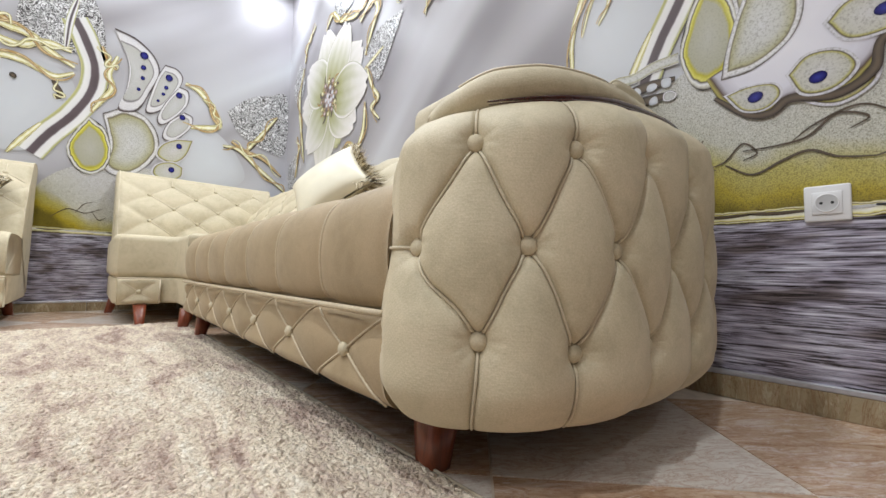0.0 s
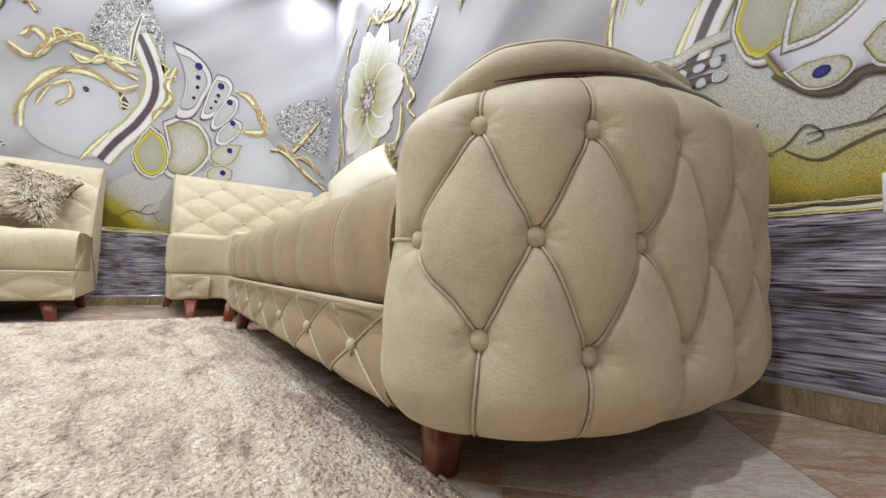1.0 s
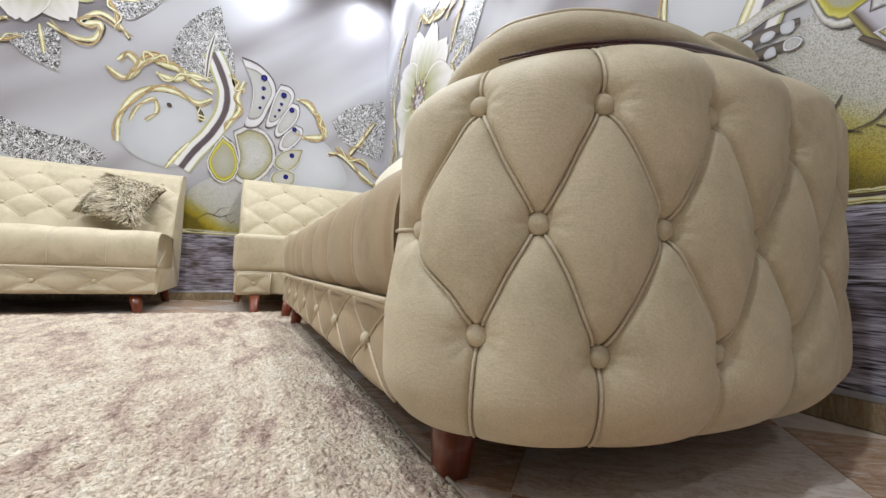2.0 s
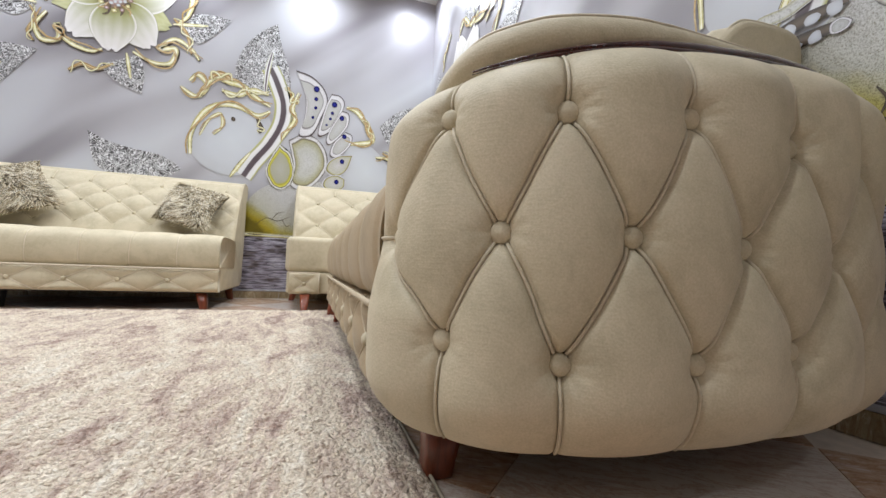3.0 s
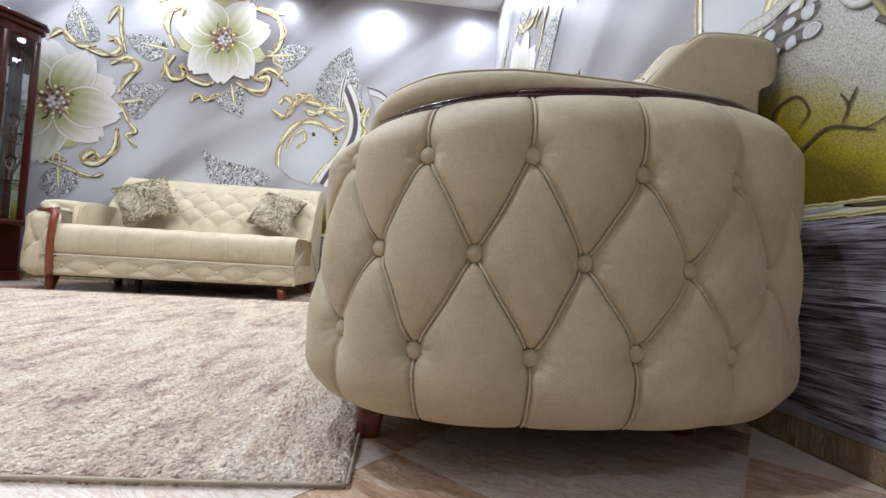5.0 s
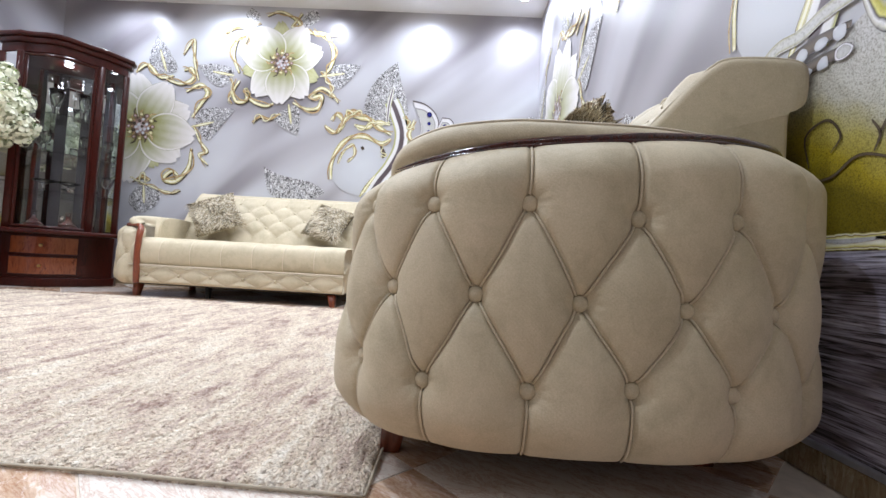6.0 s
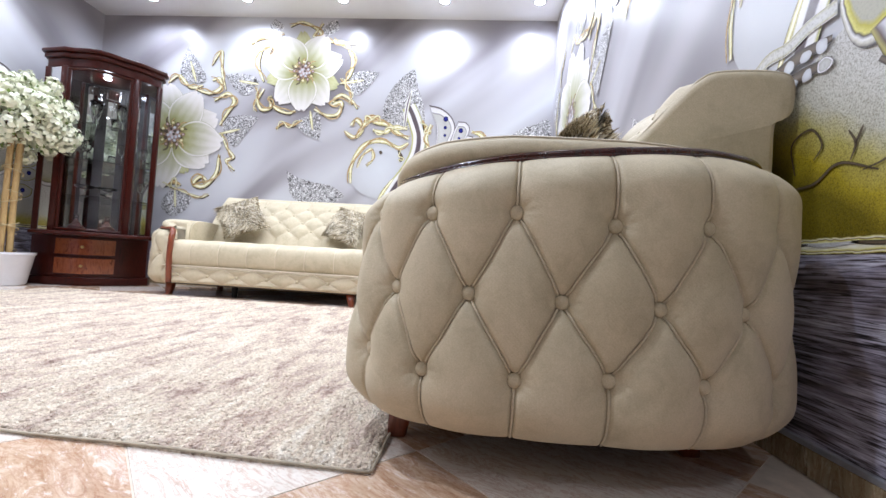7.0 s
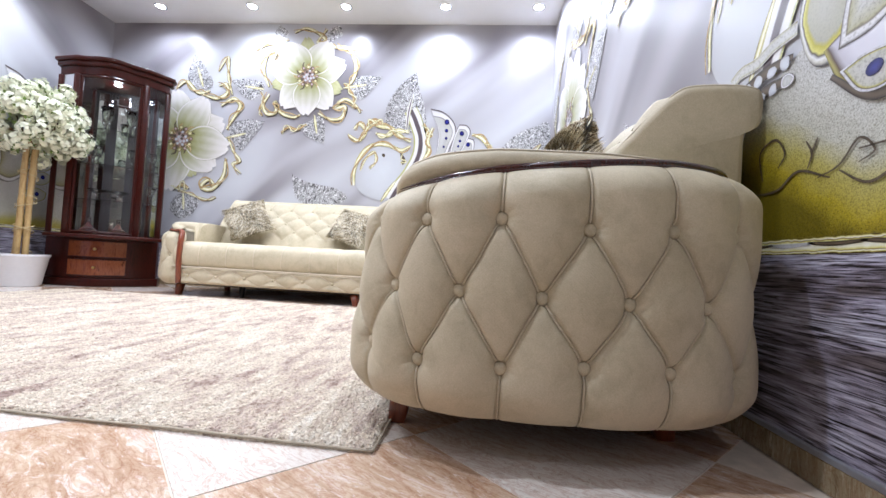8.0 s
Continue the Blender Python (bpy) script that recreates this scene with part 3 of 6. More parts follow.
def front_panel(x0, x1, mark, pitch, cell=0.007):
    """The low buttoned strip under the seat."""
    z0, z1 = 0.104, 0.240
    zm, zr = 0.172, 0.068
    xs, zs = np.linspace(x0, x1, int((x1 - x0) / cell)), np.linspace(z0, z1, 22)

    def place(X, Z, lift=0.0):
        u = (X - mark) / pitch + 0.5
        w = (Z - zm) / zr
        h = 0.016 * tuft(u, w * 0.999, 0.42)
        r = np.clip(np.minimum(Z - z0, z1 - Z) / 0.02, 0, 1)
        h = h * (0.3 + 0.7 * r) - 0.012 * (1 - np.sqrt(1 - (1 - r) ** 2)) + lift
        return np.stack([X, 0.004 - h, Z], -1)

    X, Z = np.meshgrid(xs, zs, indexing="ij")
    P = place(X, Z)
    lo, hi = P[:, :1].copy(), P[:, -1:].copy()
    lo[..., 1] = hi[..., 1] = 0.06
    P = np.concatenate([lo, P, hi], 1)
    V, F = grid(P, flip=False)
    n = P.shape[1]
    F += [tuple(reversed(range(n))), tuple(range((len(xs) - 1) * n, len(xs) * n))]
    cords, buttons = [], []
    f = np.linspace(0.06, 0.97, 9)
    k0 = mark - pitch * math.floor((mark - x0) / pitch)
    b = k0 - pitch
    while b < x1 + pitch:
        if x0 + 0.03 < b < x1 - 0.02:
            buttons.append(place(np.array([b]), np.array([zm]), 0.006)[0])
        for du in (-0.5, 0.5):
            for w in (1, -1):
                # the folds leave the button flat and bend steeply to the edge
                X = b + du * pitch * np.sin(f * np.pi / 2) ** 0.9
                ok = (X > x0 + 0.004) & (X < x1 - 0.004)
                if ok.sum() > 2:
                    cords.append(tube(place(b + du * pitch * f[ok], (zm + w * zr * f)[ok], 0.0022), 0.0024, 6))
        b += pitch
    return (V, F), cords, buttons


def sofa(M, at, label, cell, top, open_front, seat_mat, x_end=0.0, diamond=(0.27, 0.105)):
    s = thing("sofa", at, label, "sofa", "tufted sofas")
    arm_pts = drum_mesh(cell)
    arm = part("arm_drum", arm_pts, CREAM, s, "diamond-tufted rounded arm", M)
    cords, places = drum_seams()
    for c in cords:
        part("piping", c, CORD, arm, "", M)
    for P, N in places:
        part("button", dome(P, N, 0.0135, 0.008), CREAM, arm, "", M)
    # inner arm and the pad that covers the top inside the moulding
    pad, cord, inner = arm_pad()
    part("arm_pad", pad, CREAM, s, "padded arm top", M)
    part("pad_piping", cord, PIPE, s, "", M)
    part("inner_arm", inner, CREAM, s, "", M)
    rim_s = np.linspace(0.105, DRUM_S[-1] - 0.07, 40)
    rp, rn = drum_place(rim_s, np.full(40, Z_MID), 0.0, 0.0)
    rp = rp - rn * 0.046
    rp[:, 2] = drum_top(rim_s) + 0.003 - 0.005 * np.clip((rim_s - DRUM_S[-1] + 0.22) / 0.14, 0, 1)
    run = [(1.590, -0.010, 0.105), (1.590, -0.022, 0.30), (1.590, -0.016, 0.455), (1.600, 0.010, 0.520), (1.640, 0.040, 0.545), tuple(rp[0])]
    strip = np.r_[smooth_line(run, 26)[:-1], rp] if open_front else rp[5:]
    ends = np.minimum(1, (len(strip) - 1 - np.arange(len(strip))) / 6)
    thick = 0.0076 * ends + 0.002
    if open_front:
        thick = thick + 0.014 * np.clip((26 - np.arange(len(strip))) / 8, 0, 1)
    else:
        thick = np.minimum(thick, 0.0012 + 0.0007 * np.arange(len(strip)))
    part("wood_strip", tube(strip, [float(t) for t in thick], 10, 0.9), LEGWOOD if open_front else WOOD, s, "glossy dark mahogany moulding", M)
    off = strip + np.array([0.006, -0.003, -0.007])
    part("wood_bead", tube(off, [float(t) * 0.5 for t in thick], 8), WOOD, s, "glossy dark mahogany moulding", M)
    # darker piping to go with the shade put into the seat's colour
    pipe = TAN if seat_mat is SHADED_CREAM else PIPE
    VF, seams = seat_mesh(x_end, 1.655, 1.43, 0.24, cell=0.008)
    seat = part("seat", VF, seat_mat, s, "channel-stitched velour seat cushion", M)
    for c in seams:
        part("piping", c, pipe, seat, "", M)
    part("seat_welt", tube([(x, -0.014, 0.2435) for x in np.linspace(x_end, 1.655, 30)], 0.0052, 8), pipe, s, "", M)
    VF, cords, btn = front_panel(x_end, 1.655, 1.52, 0.25)
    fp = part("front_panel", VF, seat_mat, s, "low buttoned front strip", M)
    for c in cords:
        part("piping", c, pipe, fp, "", M)
    for P in btn:
        part("button", dome(P, (0, -1, 0), 0.0125, 0.008), CREAM, fp, "", M)
    VF, cords, btn, rim, rim0 = back_mesh(x_end, ARM_IN, top, diamond[0], 3, diamond[1])
    back = part("backrest", VF, CREAM, s, "diamond-buttoned back rest", M, autosmooth=True)
    for c in (rim, rim0, *cords):
        part("piping", c, CORD, back, "", M)
    for P in btn:
        part("button", dome(P, (0, -0.83, 0.55), 0.0125, 0.008), CREAM, back, "", M)
    part("frame", rbox(x_end + 0.004, ARM_IN + 0.05, 0.03, 0.87, 0.103, 0.40, 0.012), CREAM, s, "", M)
    part("lining", join(rbox(x_end + 0.02, 1.62, 0.02, 0.86, 0.096, 0.106, 0), rbox(1.62, 1.78, 0.17, 0.70, 0.096, 0.106, 0)), UNDER, s, "black lining under the frame", M)
    for x, y, lx, ly in ((x_end + 0.1, 0.06, -0.02, -0.015), (1.648, 0.10, 0.006, -0.012), (x_end + 0.08, 0.80, -0.02, 0.01), (1.62, 0.72, 0.0, 0.01)):
        part("leg", leg_mesh(x, y, (lx, ly)), LEGWOOD, s, "tapered mahogany leg", M)
    part("middle_leg", leg_mesh(1.1, 0.30 if not open_front else 0.12, (0, 0), 0.102, 0.02, 0.014), UNDER, s, "short black support leg", M)
    settle(s)
    return s


MAIN = Matrix(((0, 1, 0, -0.945), (-1, 0, 0, -1.52), (0, 0, 1, 0), (0, 0, 0, 1)))
SECOND = Matrix(((-1, 0, 0, -1.575), (0, 1, 0, -0.945), (0, 0, 1, 0), (0, 0, 0, 1)))
sofa(MAIN, (-0.5, -2.45, 0), "cream velour sofa with tufted drum arm by the rug", 0.0024, 0.863, False, SHADED_CREAM)
sofa(SECOND, (-2.5, -0.5, 0), "cream velour sofa against the far wall with two fur cushions", 0.010, 0.925, True, CREAM, diamond=(0.215, 0.088))

# ---- corner seat ----
def corner_seat():
    s = thing("corner_seat", (-0.6, -0.6, 0), "cream buttoned corner seat fitted into the room corner", "sofa")
    plan = [(-1.20, -0.10), (-1.20, -0.90), (-1.175, -0.95), (-0.985, -0.95), (-0.945, -0.965), (-0.925, -1.0), (-0.925, -1.36), (-0.06, -1.36), (-0.06, -0.10)]
    part("seat", extrude(plan, lambda u, v, a: (u, v, a), 0.245, 0.478, 0.035, 4), CREAM, s, "smooth seat cushion", autosmooth=True)
    base = [(x * 0.994 + (0.004), y * 0.994) for x, y in plan]
    part("frame", extrude(base, lambda u, v, a: (u, v, a), 0.108, 0.247, 0.012, 3), CREAM, s, autosmooth=True)
    fp, cords, btn = front_panel(0.0, 0.185, 0.0925, 0.185)
    M = Matrix.Translation((-1.172, -0.956, 0))
    p = part("front_panel", fp, CREAM, s, "small panel with one button", M)
    for c in (*cords, tube([(0, -0.01, 0.243), (0.185, -0.01, 0.243)], 0.004), tube([(0.186, -0.008, 0.243), (0.186, -0.008, 0.108)], 0.004)):
        part("piping", c, PIPE, p, "", M)
    for b in btn:
        part("button", dome(b, (0, -1, 0), 0.0125, 0.008), CREAM, p, "", M)
    for M, ln in ((Matrix(((-1, 0, 0, -0.20), (0, 1, 0, -0.945), (0, 0, 1, 0), (0, 0, 0, 1))), 0.995), (MAIN @ Matrix.Translation((-1.3, 0, 0)), 1.45)):
        x0 = 0.0 if ln < 1 else 0.15
        VF, cords, btn, rim, rim0 = back_mesh(x0, 0.970 if ln < 1 else 1.44, 0.955 if ln < 1 else 0.905, 0.27, 3, 0.105)
        b = part("backrest", VF, CREAM, s, "diamond-buttoned back rest", M, autosmooth=True)
        for c in (rim, rim0, *cords):
            part("piping", c, CORD, b, "", M)
        for q in btn:
            part("button", dome(q, (0, -0.83, 0.55), 0.0125, 0.008), CREAM, b, "", M)
    for x, y, lx, ly in ((-1.07, -0.93, 0.0, -0.06), (-1.15, -0.2, -0.03, 0.0), (-0.2, -0.2, 0, 0), (-0.9, -1.28, -0.02, 0)):
        part("leg", leg_mesh(x, y, (lx, ly)), LEGWOOD, s, "tapered mahogany leg")
    settle(s)


corner_seat()


# ---- rug ----
def rug():
    x0, x1, y0, y1 = -4.05, -0.872, -3.36, -1.07
    bm_n = (620, 440)
    xs, ys = np.linspace(x0, x1, bm_n[0]), np.linspace(y0, y1, bm_n[1])
    P = np.zeros((bm_n[0], bm_n[1], 3))
    for i, x in enumerate(xs):
        for j, y in enumerate(ys):
            ed = min(i, j, bm_n[0] - 1 - i, bm_n[1] - 1 - j)
            z = 0.012 + 0.002 * noise.noise((x * 14, y * 9, 0)) + 0.0054 * noise.noise((x * 70, y * 58, 3)) + 0.0036 * noise.noise((x * 150, y * 130, 5))
            wob = 0.006 * noise.noise((x * 3, y * 3, 9))
            yy = y + (x - x1) * -0.030 * (0.12 + 0.88 * (y1 - y) / (y1 - y0))
            P[i, j] = (x + wob, yy + wob, 0.0 if ed == 0 else z * (0.8 if ed == 1 else 1))
    r = part("rug", grid(P), RUG, None, "", smooth=True)
    tagged(r, "beige and mauve short-pile rug lying on the tiles", "rug")
    edge = [(x, y0 + (x - x1) * -0.030 - 0.002 + 0.006 * noise.noise((x * 3, y0 * 3, 9)), 0.007 + 0.0015 * math.sin(9 * x)) for x in np.linspace(x0, x1, 90)]
    side = [(x1 + 0.002, y, 0.007) for y in np.linspace(y0, y1, 30)]
    part("bound_edge", join(tube(edge, 0.003, 6), tube(side, 0.003, 6)), plain("rug_binding", (0.40, 0.34, 0.25), 0.9), r, "stitched olive-beige edge")


rug()


# ---- ceiling spots ----
def spots():
    glow, nt, b = material("lamp_glow", 0.5)
    b.inputs["Emission Color"].default_value = (0.93, 0.95, 1, 1)
    b.inputs["Emission Strength"].default_value = 30
    # beyond the far row these fittings are unseen, added for their light
    for x, y, watts in SPOTS:
        e = thing("ceiling_spot", (x, y, ROOM_H), "small round recessed ceiling spot, lit; added unseen beyond the far row", "ceiling lamp", "ceiling spots")
        part("ring", lathe([(0.044, 0.0), (0.046, -0.006), (0.056, -0.007), (0.061, 0.0)], 20, (x, y, ROOM_H)), CHROME, e)
        part("bulb", lathe([(0.0, -0.003), (0.044, -0.003)], 20, (x, y, ROOM_H)), glow, e, "glowing lens")
        settle(e)
        d = bpy.data.lights.new("spot_light", "SPOT")
        d.energy, d.spot_size, d.spot_blend, d.shadow_soft_size = watts, radians(164 if y > -0.5 else 142), 1.0, 0.04
        d.color = (0.90, 0.945, 1.0)
        l = new("spot_light", d)
        l.location = (x, y, ROOM_H - 0.02)


spots()

# ---- the printed picture on the wallpaper: flowers, crystal leaves, gold scrolls, a swan ----
def print_material(name, stops, rough=0.3, bend=0.25, scale=14, speckle=0.0):
    """Colours run along the piece's own 'rad' value, bent by noise like polished metal or glass."""
    m, nt, b = material(name, rough, 0, 0.5)
    at = nt.nodes.new("ShaderNodeAttribute")
    at.attribute_name = "rad"
    n = noise_node(nt, coords(nt), scale, 3, 0.6, 0.5)
    f = math_node(nt, "ADD", at.outputs["Fac"], math_node(nt, "MULTIPLY", math_node(nt, "SUBTRACT", n, 0.5), bend))
    c = ramp(nt, f, stops)
    if speckle:
        sp = noise_node(nt, coords(nt), 170, 3, 0.7)
        c = mix(nt, speckle, c, ramp(nt, sp, [(0.36, (0.25, 0.23, 0.16)), (0.5, (0.9, 0.9, 0.86)), (0.7, (1, 1, 1))]), "MULTIPLY")
    nt.links.new(c, b.inputs["Base Color"])
    return m


def crystal_material():
    m, nt, b = material("printed_crystal", 0.28, 0, 0.5)
    n = noise_node(nt, coords(nt), 17, 3, 0.6, 1.6)
    curl = math_node(nt, "SINE", math_node(nt, "MULTIPLY", n, 48))
    n2 = noise_node(nt, coords(nt), 48, 4, 0.75, 1.0)
    f = math_node(nt, "ADD", math_node(nt, "MULTIPLY", curl, 0.24), n2)
    nt.links.new(ramp(nt, f, [(0.34, (0.04, 0.035, 0.035)), (0.44, (0.20, 0.19, 0.19)), (0.55, (0.50, 0.50, 0.51)), (0.70, (0.86, 0.86, 0.87))]), b.inputs["Base Color"])
    return m


def ground_material():
    """Printed frosted mound: yellow at the foot, frost grey above, sandy speckle."""
    m, nt, b = material("printed_mound", 0.32, 0, 0.5)
    g = nt.nodes.new("ShaderNodeNewGeometry")
    sp = nt.nodes.new("ShaderNodeSeparateXYZ")
    nt.links.new(g.outputs["Position"], sp.inputs[0])
    big = noise_node(nt, coords(nt), 5, 3)
    z = math_node(nt, "ADD", math_node(nt, "MULTIPLY", math_node(nt, "SUBTRACT", sp.outputs[2], 0.46), 2.2), math_node(nt, "MULTIPLY", math_node(nt, "SUBTRACT", big, 0.5), 0.3))
    at = nt.nodes.new("ShaderNodeAttribute")
    at.attribute_name = "rad"
    left = math_node(nt, "MAXIMUM", math_node(nt, "SUBTRACT", 1.0, math_node(nt, "MULTIPLY", at.outputs["Fac"], 3.2)), 0.0)
    z = math_node(nt, "SUBTRACT", z, math_node(nt, "MULTIPLY", left, 0.55))
    c = ramp(nt, z, [(0.0, (0.20, 0.155, 0.008)), (0.11, (0.48, 0.38, 0.02)), (0.24, (0.54, 0.48, 0.14)), (0.38, (0.62, 0.61, 0.53)), (0.9, (0.68, 0.67, 0.68))])
    s = noise_node(nt, coords(nt), 300, 4, 0.8)
    nt.links.new(mix(nt, 0.9, c, ramp(nt, s, [(0.38, (0.34, 0.32, 0.24)), (0.5, (0.84, 0.84, 0.80)), (0.60, (1, 1, 1))]), "MULTIPLY"), b.inputs["Base Color"])
    bump(nt, b, s, 0.5, 0.002)
    return m


P_PETAL = print_material("printed_petal", [(0.0, (0.16, 0.14, 0.03)), (0.14, (0.36, 0.36, 0.16)), (0.34, (0.52, 0.52, 0.38)), (0.6, (0.71, 0.69, 0.64)), (0.86, (0.82, 0.79, 0.78)), (0.95, (0.46, 0.46, 0.32)), (1.0, (0.24, 0.24, 0.11))], 0.3, 0.16, 11)
P_PETAL2 = print_material("printed_petal_green", [(0.0, (0.12, 0.12, 0.02)), (0.3, (0.36, 0.36, 0.12)), (0.7, (0.55, 0.55, 0.32)), (1.0, (0.34, 0.34, 0.16))], 0.3, 0.2, 11)
P_GOLD = print_material("printed_gold", [(0.0, (0.96, 0.95, 0.88)), (0.30, (0.88, 0.86, 0.58)), (0.50, (0.72, 0.66, 0.22)), (0.62, (0.20, 0.13, 0.04)), (0.70, (0.90, 0.88, 0.70)), (0.82, (0.62, 0.56, 0.18)), (0.92, (0.10, 0.06, 0.02)), (1.0, (0.05, 0.035, 0.02))], 0.25, 0.8, 22)
P_RED = print_material("printed_amber", [(0.0, (0.88, 0.80, 0.55)), (0.3, (0.55, 0.36, 0.12)), (0.55, (0.20, 0.07, 0.03)), (0.75, (0.75, 0.66, 0.4)), (1.0, (0.08, 0.04, 0.02))], 0.25, 0.9, 20)
P_SILVER = print_material("printed_silver", [(0.0, (0.04, 0.03, 0.035)), (0.24, (0.14, 0.11, 0.12)), (0.34, (0.80, 0.79, 0.80)), (0.7, (0.84, 0.84, 0.82)), (0.84, (0.45, 0.45, 0.18)), (1.0, (0.60, 0.58, 0.30))], 0.25, 0.16, 8)
P_FEATHER = print_material("printed_feather", [(0.0, (0.62, 0.62, 0.63)), (0.68, (0.55, 0.55, 0.53)), (0.72, (0.20, 0.18, 0.19)), (0.76, (0.80, 0.79, 0.82)), (0.92, (0.74, 0.73, 0.76)), (0.955, (0.14, 0.11, 0.11)), (1.0, (0.05, 0.035, 0.04))], 0.28, 0.06, 9, 0.3)
P_EYEPIECE = print_material("printed_frost", [(0.0, (0.66, 0.65, 0.66)), (0.74, (0.58, 0.57, 0.50)), (0.83, (0.52, 0.49, 0.16)), (0.875, (0.10, 0.07, 0.03)), (0.92, (0.74, 0.73, 0.78)), (1.0, (0.62, 0.61, 0.66))], 0.28, 0.05, 9, 0.45)
P_BAND = print_material("printed_satin_band", [(0.0, (0.80, 0.79, 0.84)), (0.72, (0.72, 0.71, 0.78)), (0.86, (0.56, 0.54, 0.60)), (0.93, (0.12, 0.08, 0.06)), (0.97, (0.42, 0.37, 0.10)), (1.0, (0.05, 0.035, 0.03))], 0.26, 0.16, 6)
P_BODY = print_material("printed_body", [(0.0, (0.66, 0.66, 0.67)), (0.5, (0.60, 0.60, 0.56)), (0.78, (0.46, 0.44, 0.26)), (0.83, (0.18, 0.15, 0.09)), (0.87, (0.82, 0.81, 0.83)), (0.94, (0.76, 0.75, 0.78)), (1.0, (0.09, 0.07, 0.05))], 0.28, 0.12, 7, 0.5)
P_LOOP = print_material("printed_loop", [(0.0, (0.50, 0.50, 0.44)), (0.64, (0.44, 0.43, 0.32)), (0.72, (0.50, 0.45, 0.03)), (0.81, (0.74, 0.70, 0.16)), (0.85, (0.06, 0.04, 0.03)), (0.90, (0.85, 0.85, 0.84)), (0.95, (0.6, 0.58, 0.5)), (1.0, (0.04, 0.03, 0.03))], 0.28, 0.22, 12, 0.2)
P_GLASS = print_material("printed_breast", [(0.0, (0.64, 0.67, 0.71)), (0.6, (0.60, 0.62, 0.66)), (1.0, (0.53, 0.54, 0.57))], 0.28, 0.3, 4)
P_BLUE = print_material("printed_sapphire", [(0.0, (0.03, 0.04, 0.30)), (0.6, (0.02, 0.02, 0.18)), (1.0, (0.01, 0.01, 0.06))], 0.2, 0.6, 90)
P_DARK = print_material("printed_bronze", [(0.0, (0.16, 0.12, 0.08)), (1.0, (0.03, 0.02, 0.015))], 0.3, 0.3, 40)
P_CORE = print_material("printed_stamens", [(0.0, (0.78, 0.72, 0.76)), (0.5, (0.36, 0.24, 0.22)), (1.0, (0.16, 0.10, 0.05))], 0.3, 0.9, 55)
P_CRYSTAL = crystal_material()
P_MOUND = ground_material()


def blob(outline, n=40, rings=(0.0, 0.35, 0.62, 0.8, 0.92, 1.0)):
    """A filled closed shape; rad runs from its middle to its rim."""
    pts = list(outline)
    L = smooth_line(pts + [pts[0]], n + 1)[:-1]
    c = L.mean(0)
    V, R, F = [tuple(c)], [0.0], []
    for k in rings[1:]:
        for p in L:
            V.append(tuple(c + (p - c) * k))
            R.append(k)
    for i in range(n):
        F.append((0, 1 + i, 1 + (i + 1) % n))
        for j in range(len(rings) - 2):
            a, b = 1 + j * n + i, 1 + j * n + (i + 1) % n
            F.append((a, a + n, b + n, b))
    return V, F, R


def oval(cx, cz, a, b, turn=0.0, n=24):
    t = radians(turn)
    return blob([(cx + a * math.cos(k) * math.cos(t) - b * math.sin(k) * math.sin(t), cz + a * math.cos(k) * math.sin(t) + b * math.sin(k) * math.cos(t)) for k in np.linspace(0, 2 * math.pi, 13)[:-1]], n)


def ribbon(pts, w, n=40, taper=True):
    """A flat tapering band along a curve; rad runs from its middle line to both edges."""
    L = smooth_line(pts, n)
    t = np.gradient(L, axis=0)
    nr = np.stack([-t[:, 1], t[:, 0]], -1) / np.maximum(np.linalg.norm(t, axis=1), 1e-6)[:, None]
    V, R, F = [], [], []
    for i in range(n):
        k = w * ((0.25 + 0.75 * math.sin(math.pi * (0.06 + 0.9 * i / (n - 1))) ** 0.7) if taper else 1)
        for a in (-1, -0.6, -0.2, 0.2, 0.6, 1):
            V.append(tuple(L[i] + nr[i] * k * a))
            R.append(abs(a) if a < 0 else a * 0.9)
    for i in range(n - 1):
        for j in range(5):
            F.append((i * 6 + j, i * 6 + 6 + j, i * 6 + 7 + j, i * 6 + 1 + j))
    return V, F, R


def twine(pts, w):
    """A thinner strand that winds about a scroll and runs past its end."""
    L = smooth_line(pts, 13)
    t = np.gradient(L, axis=0)
    nr = np.stack([-t[:, 1], t[:, 0]], -1) / np.maximum(np.linalg.norm(t, axis=1), 1e-6)[:, None]
    k = np.arange(13)
    return [tuple(p) for p in L + nr * (w * 1.25 * np.sin(k * 0.95 + L[0, 0] * 40))[:, None]]


def petal(cx, cz, ang, ln, wd, notch=0.06):
    a = radians(ang)
    n, m = 18, 15
    V, R, F = [], [], []
    for i in range(n):
        t = i / (n - 1)
        half = wd * (math.sin(math.pi * min(1, 0.08 + 0.80 * t ** 0.8)) ** 0.8)
        for j in range(m):
            s = 2 * j / (m - 1) - 1
            r = ln * (0.12 + 0.88 * t) * (1 - 0.10 * s * s * t - notch * t * math.exp(-(s / 0.18) ** 2) - 0.012 * t * math.sin(9 * s))
            x, y = r, half * s
            V.append((cx + x * math.cos(a) - y * math.sin(a), cz + x * math.sin(a) + y * math.cos(a)))
            groove = (0.10 + 0.25 * (1 - t)) * t * (0.5 + 0.5 * math.cos(13 * s))
            R.append(1.0 if abs(s) > 0.99 else min(0.97 if t > 0.99 else 0.86, 0.9 * t - groove))
    for i in range(n - 1):
        for j in range(m - 1):
            F.append((i * m + j, i * m + m + j, i * m + m + 1 + j, i * m + 1 + j))
    return V, F, R


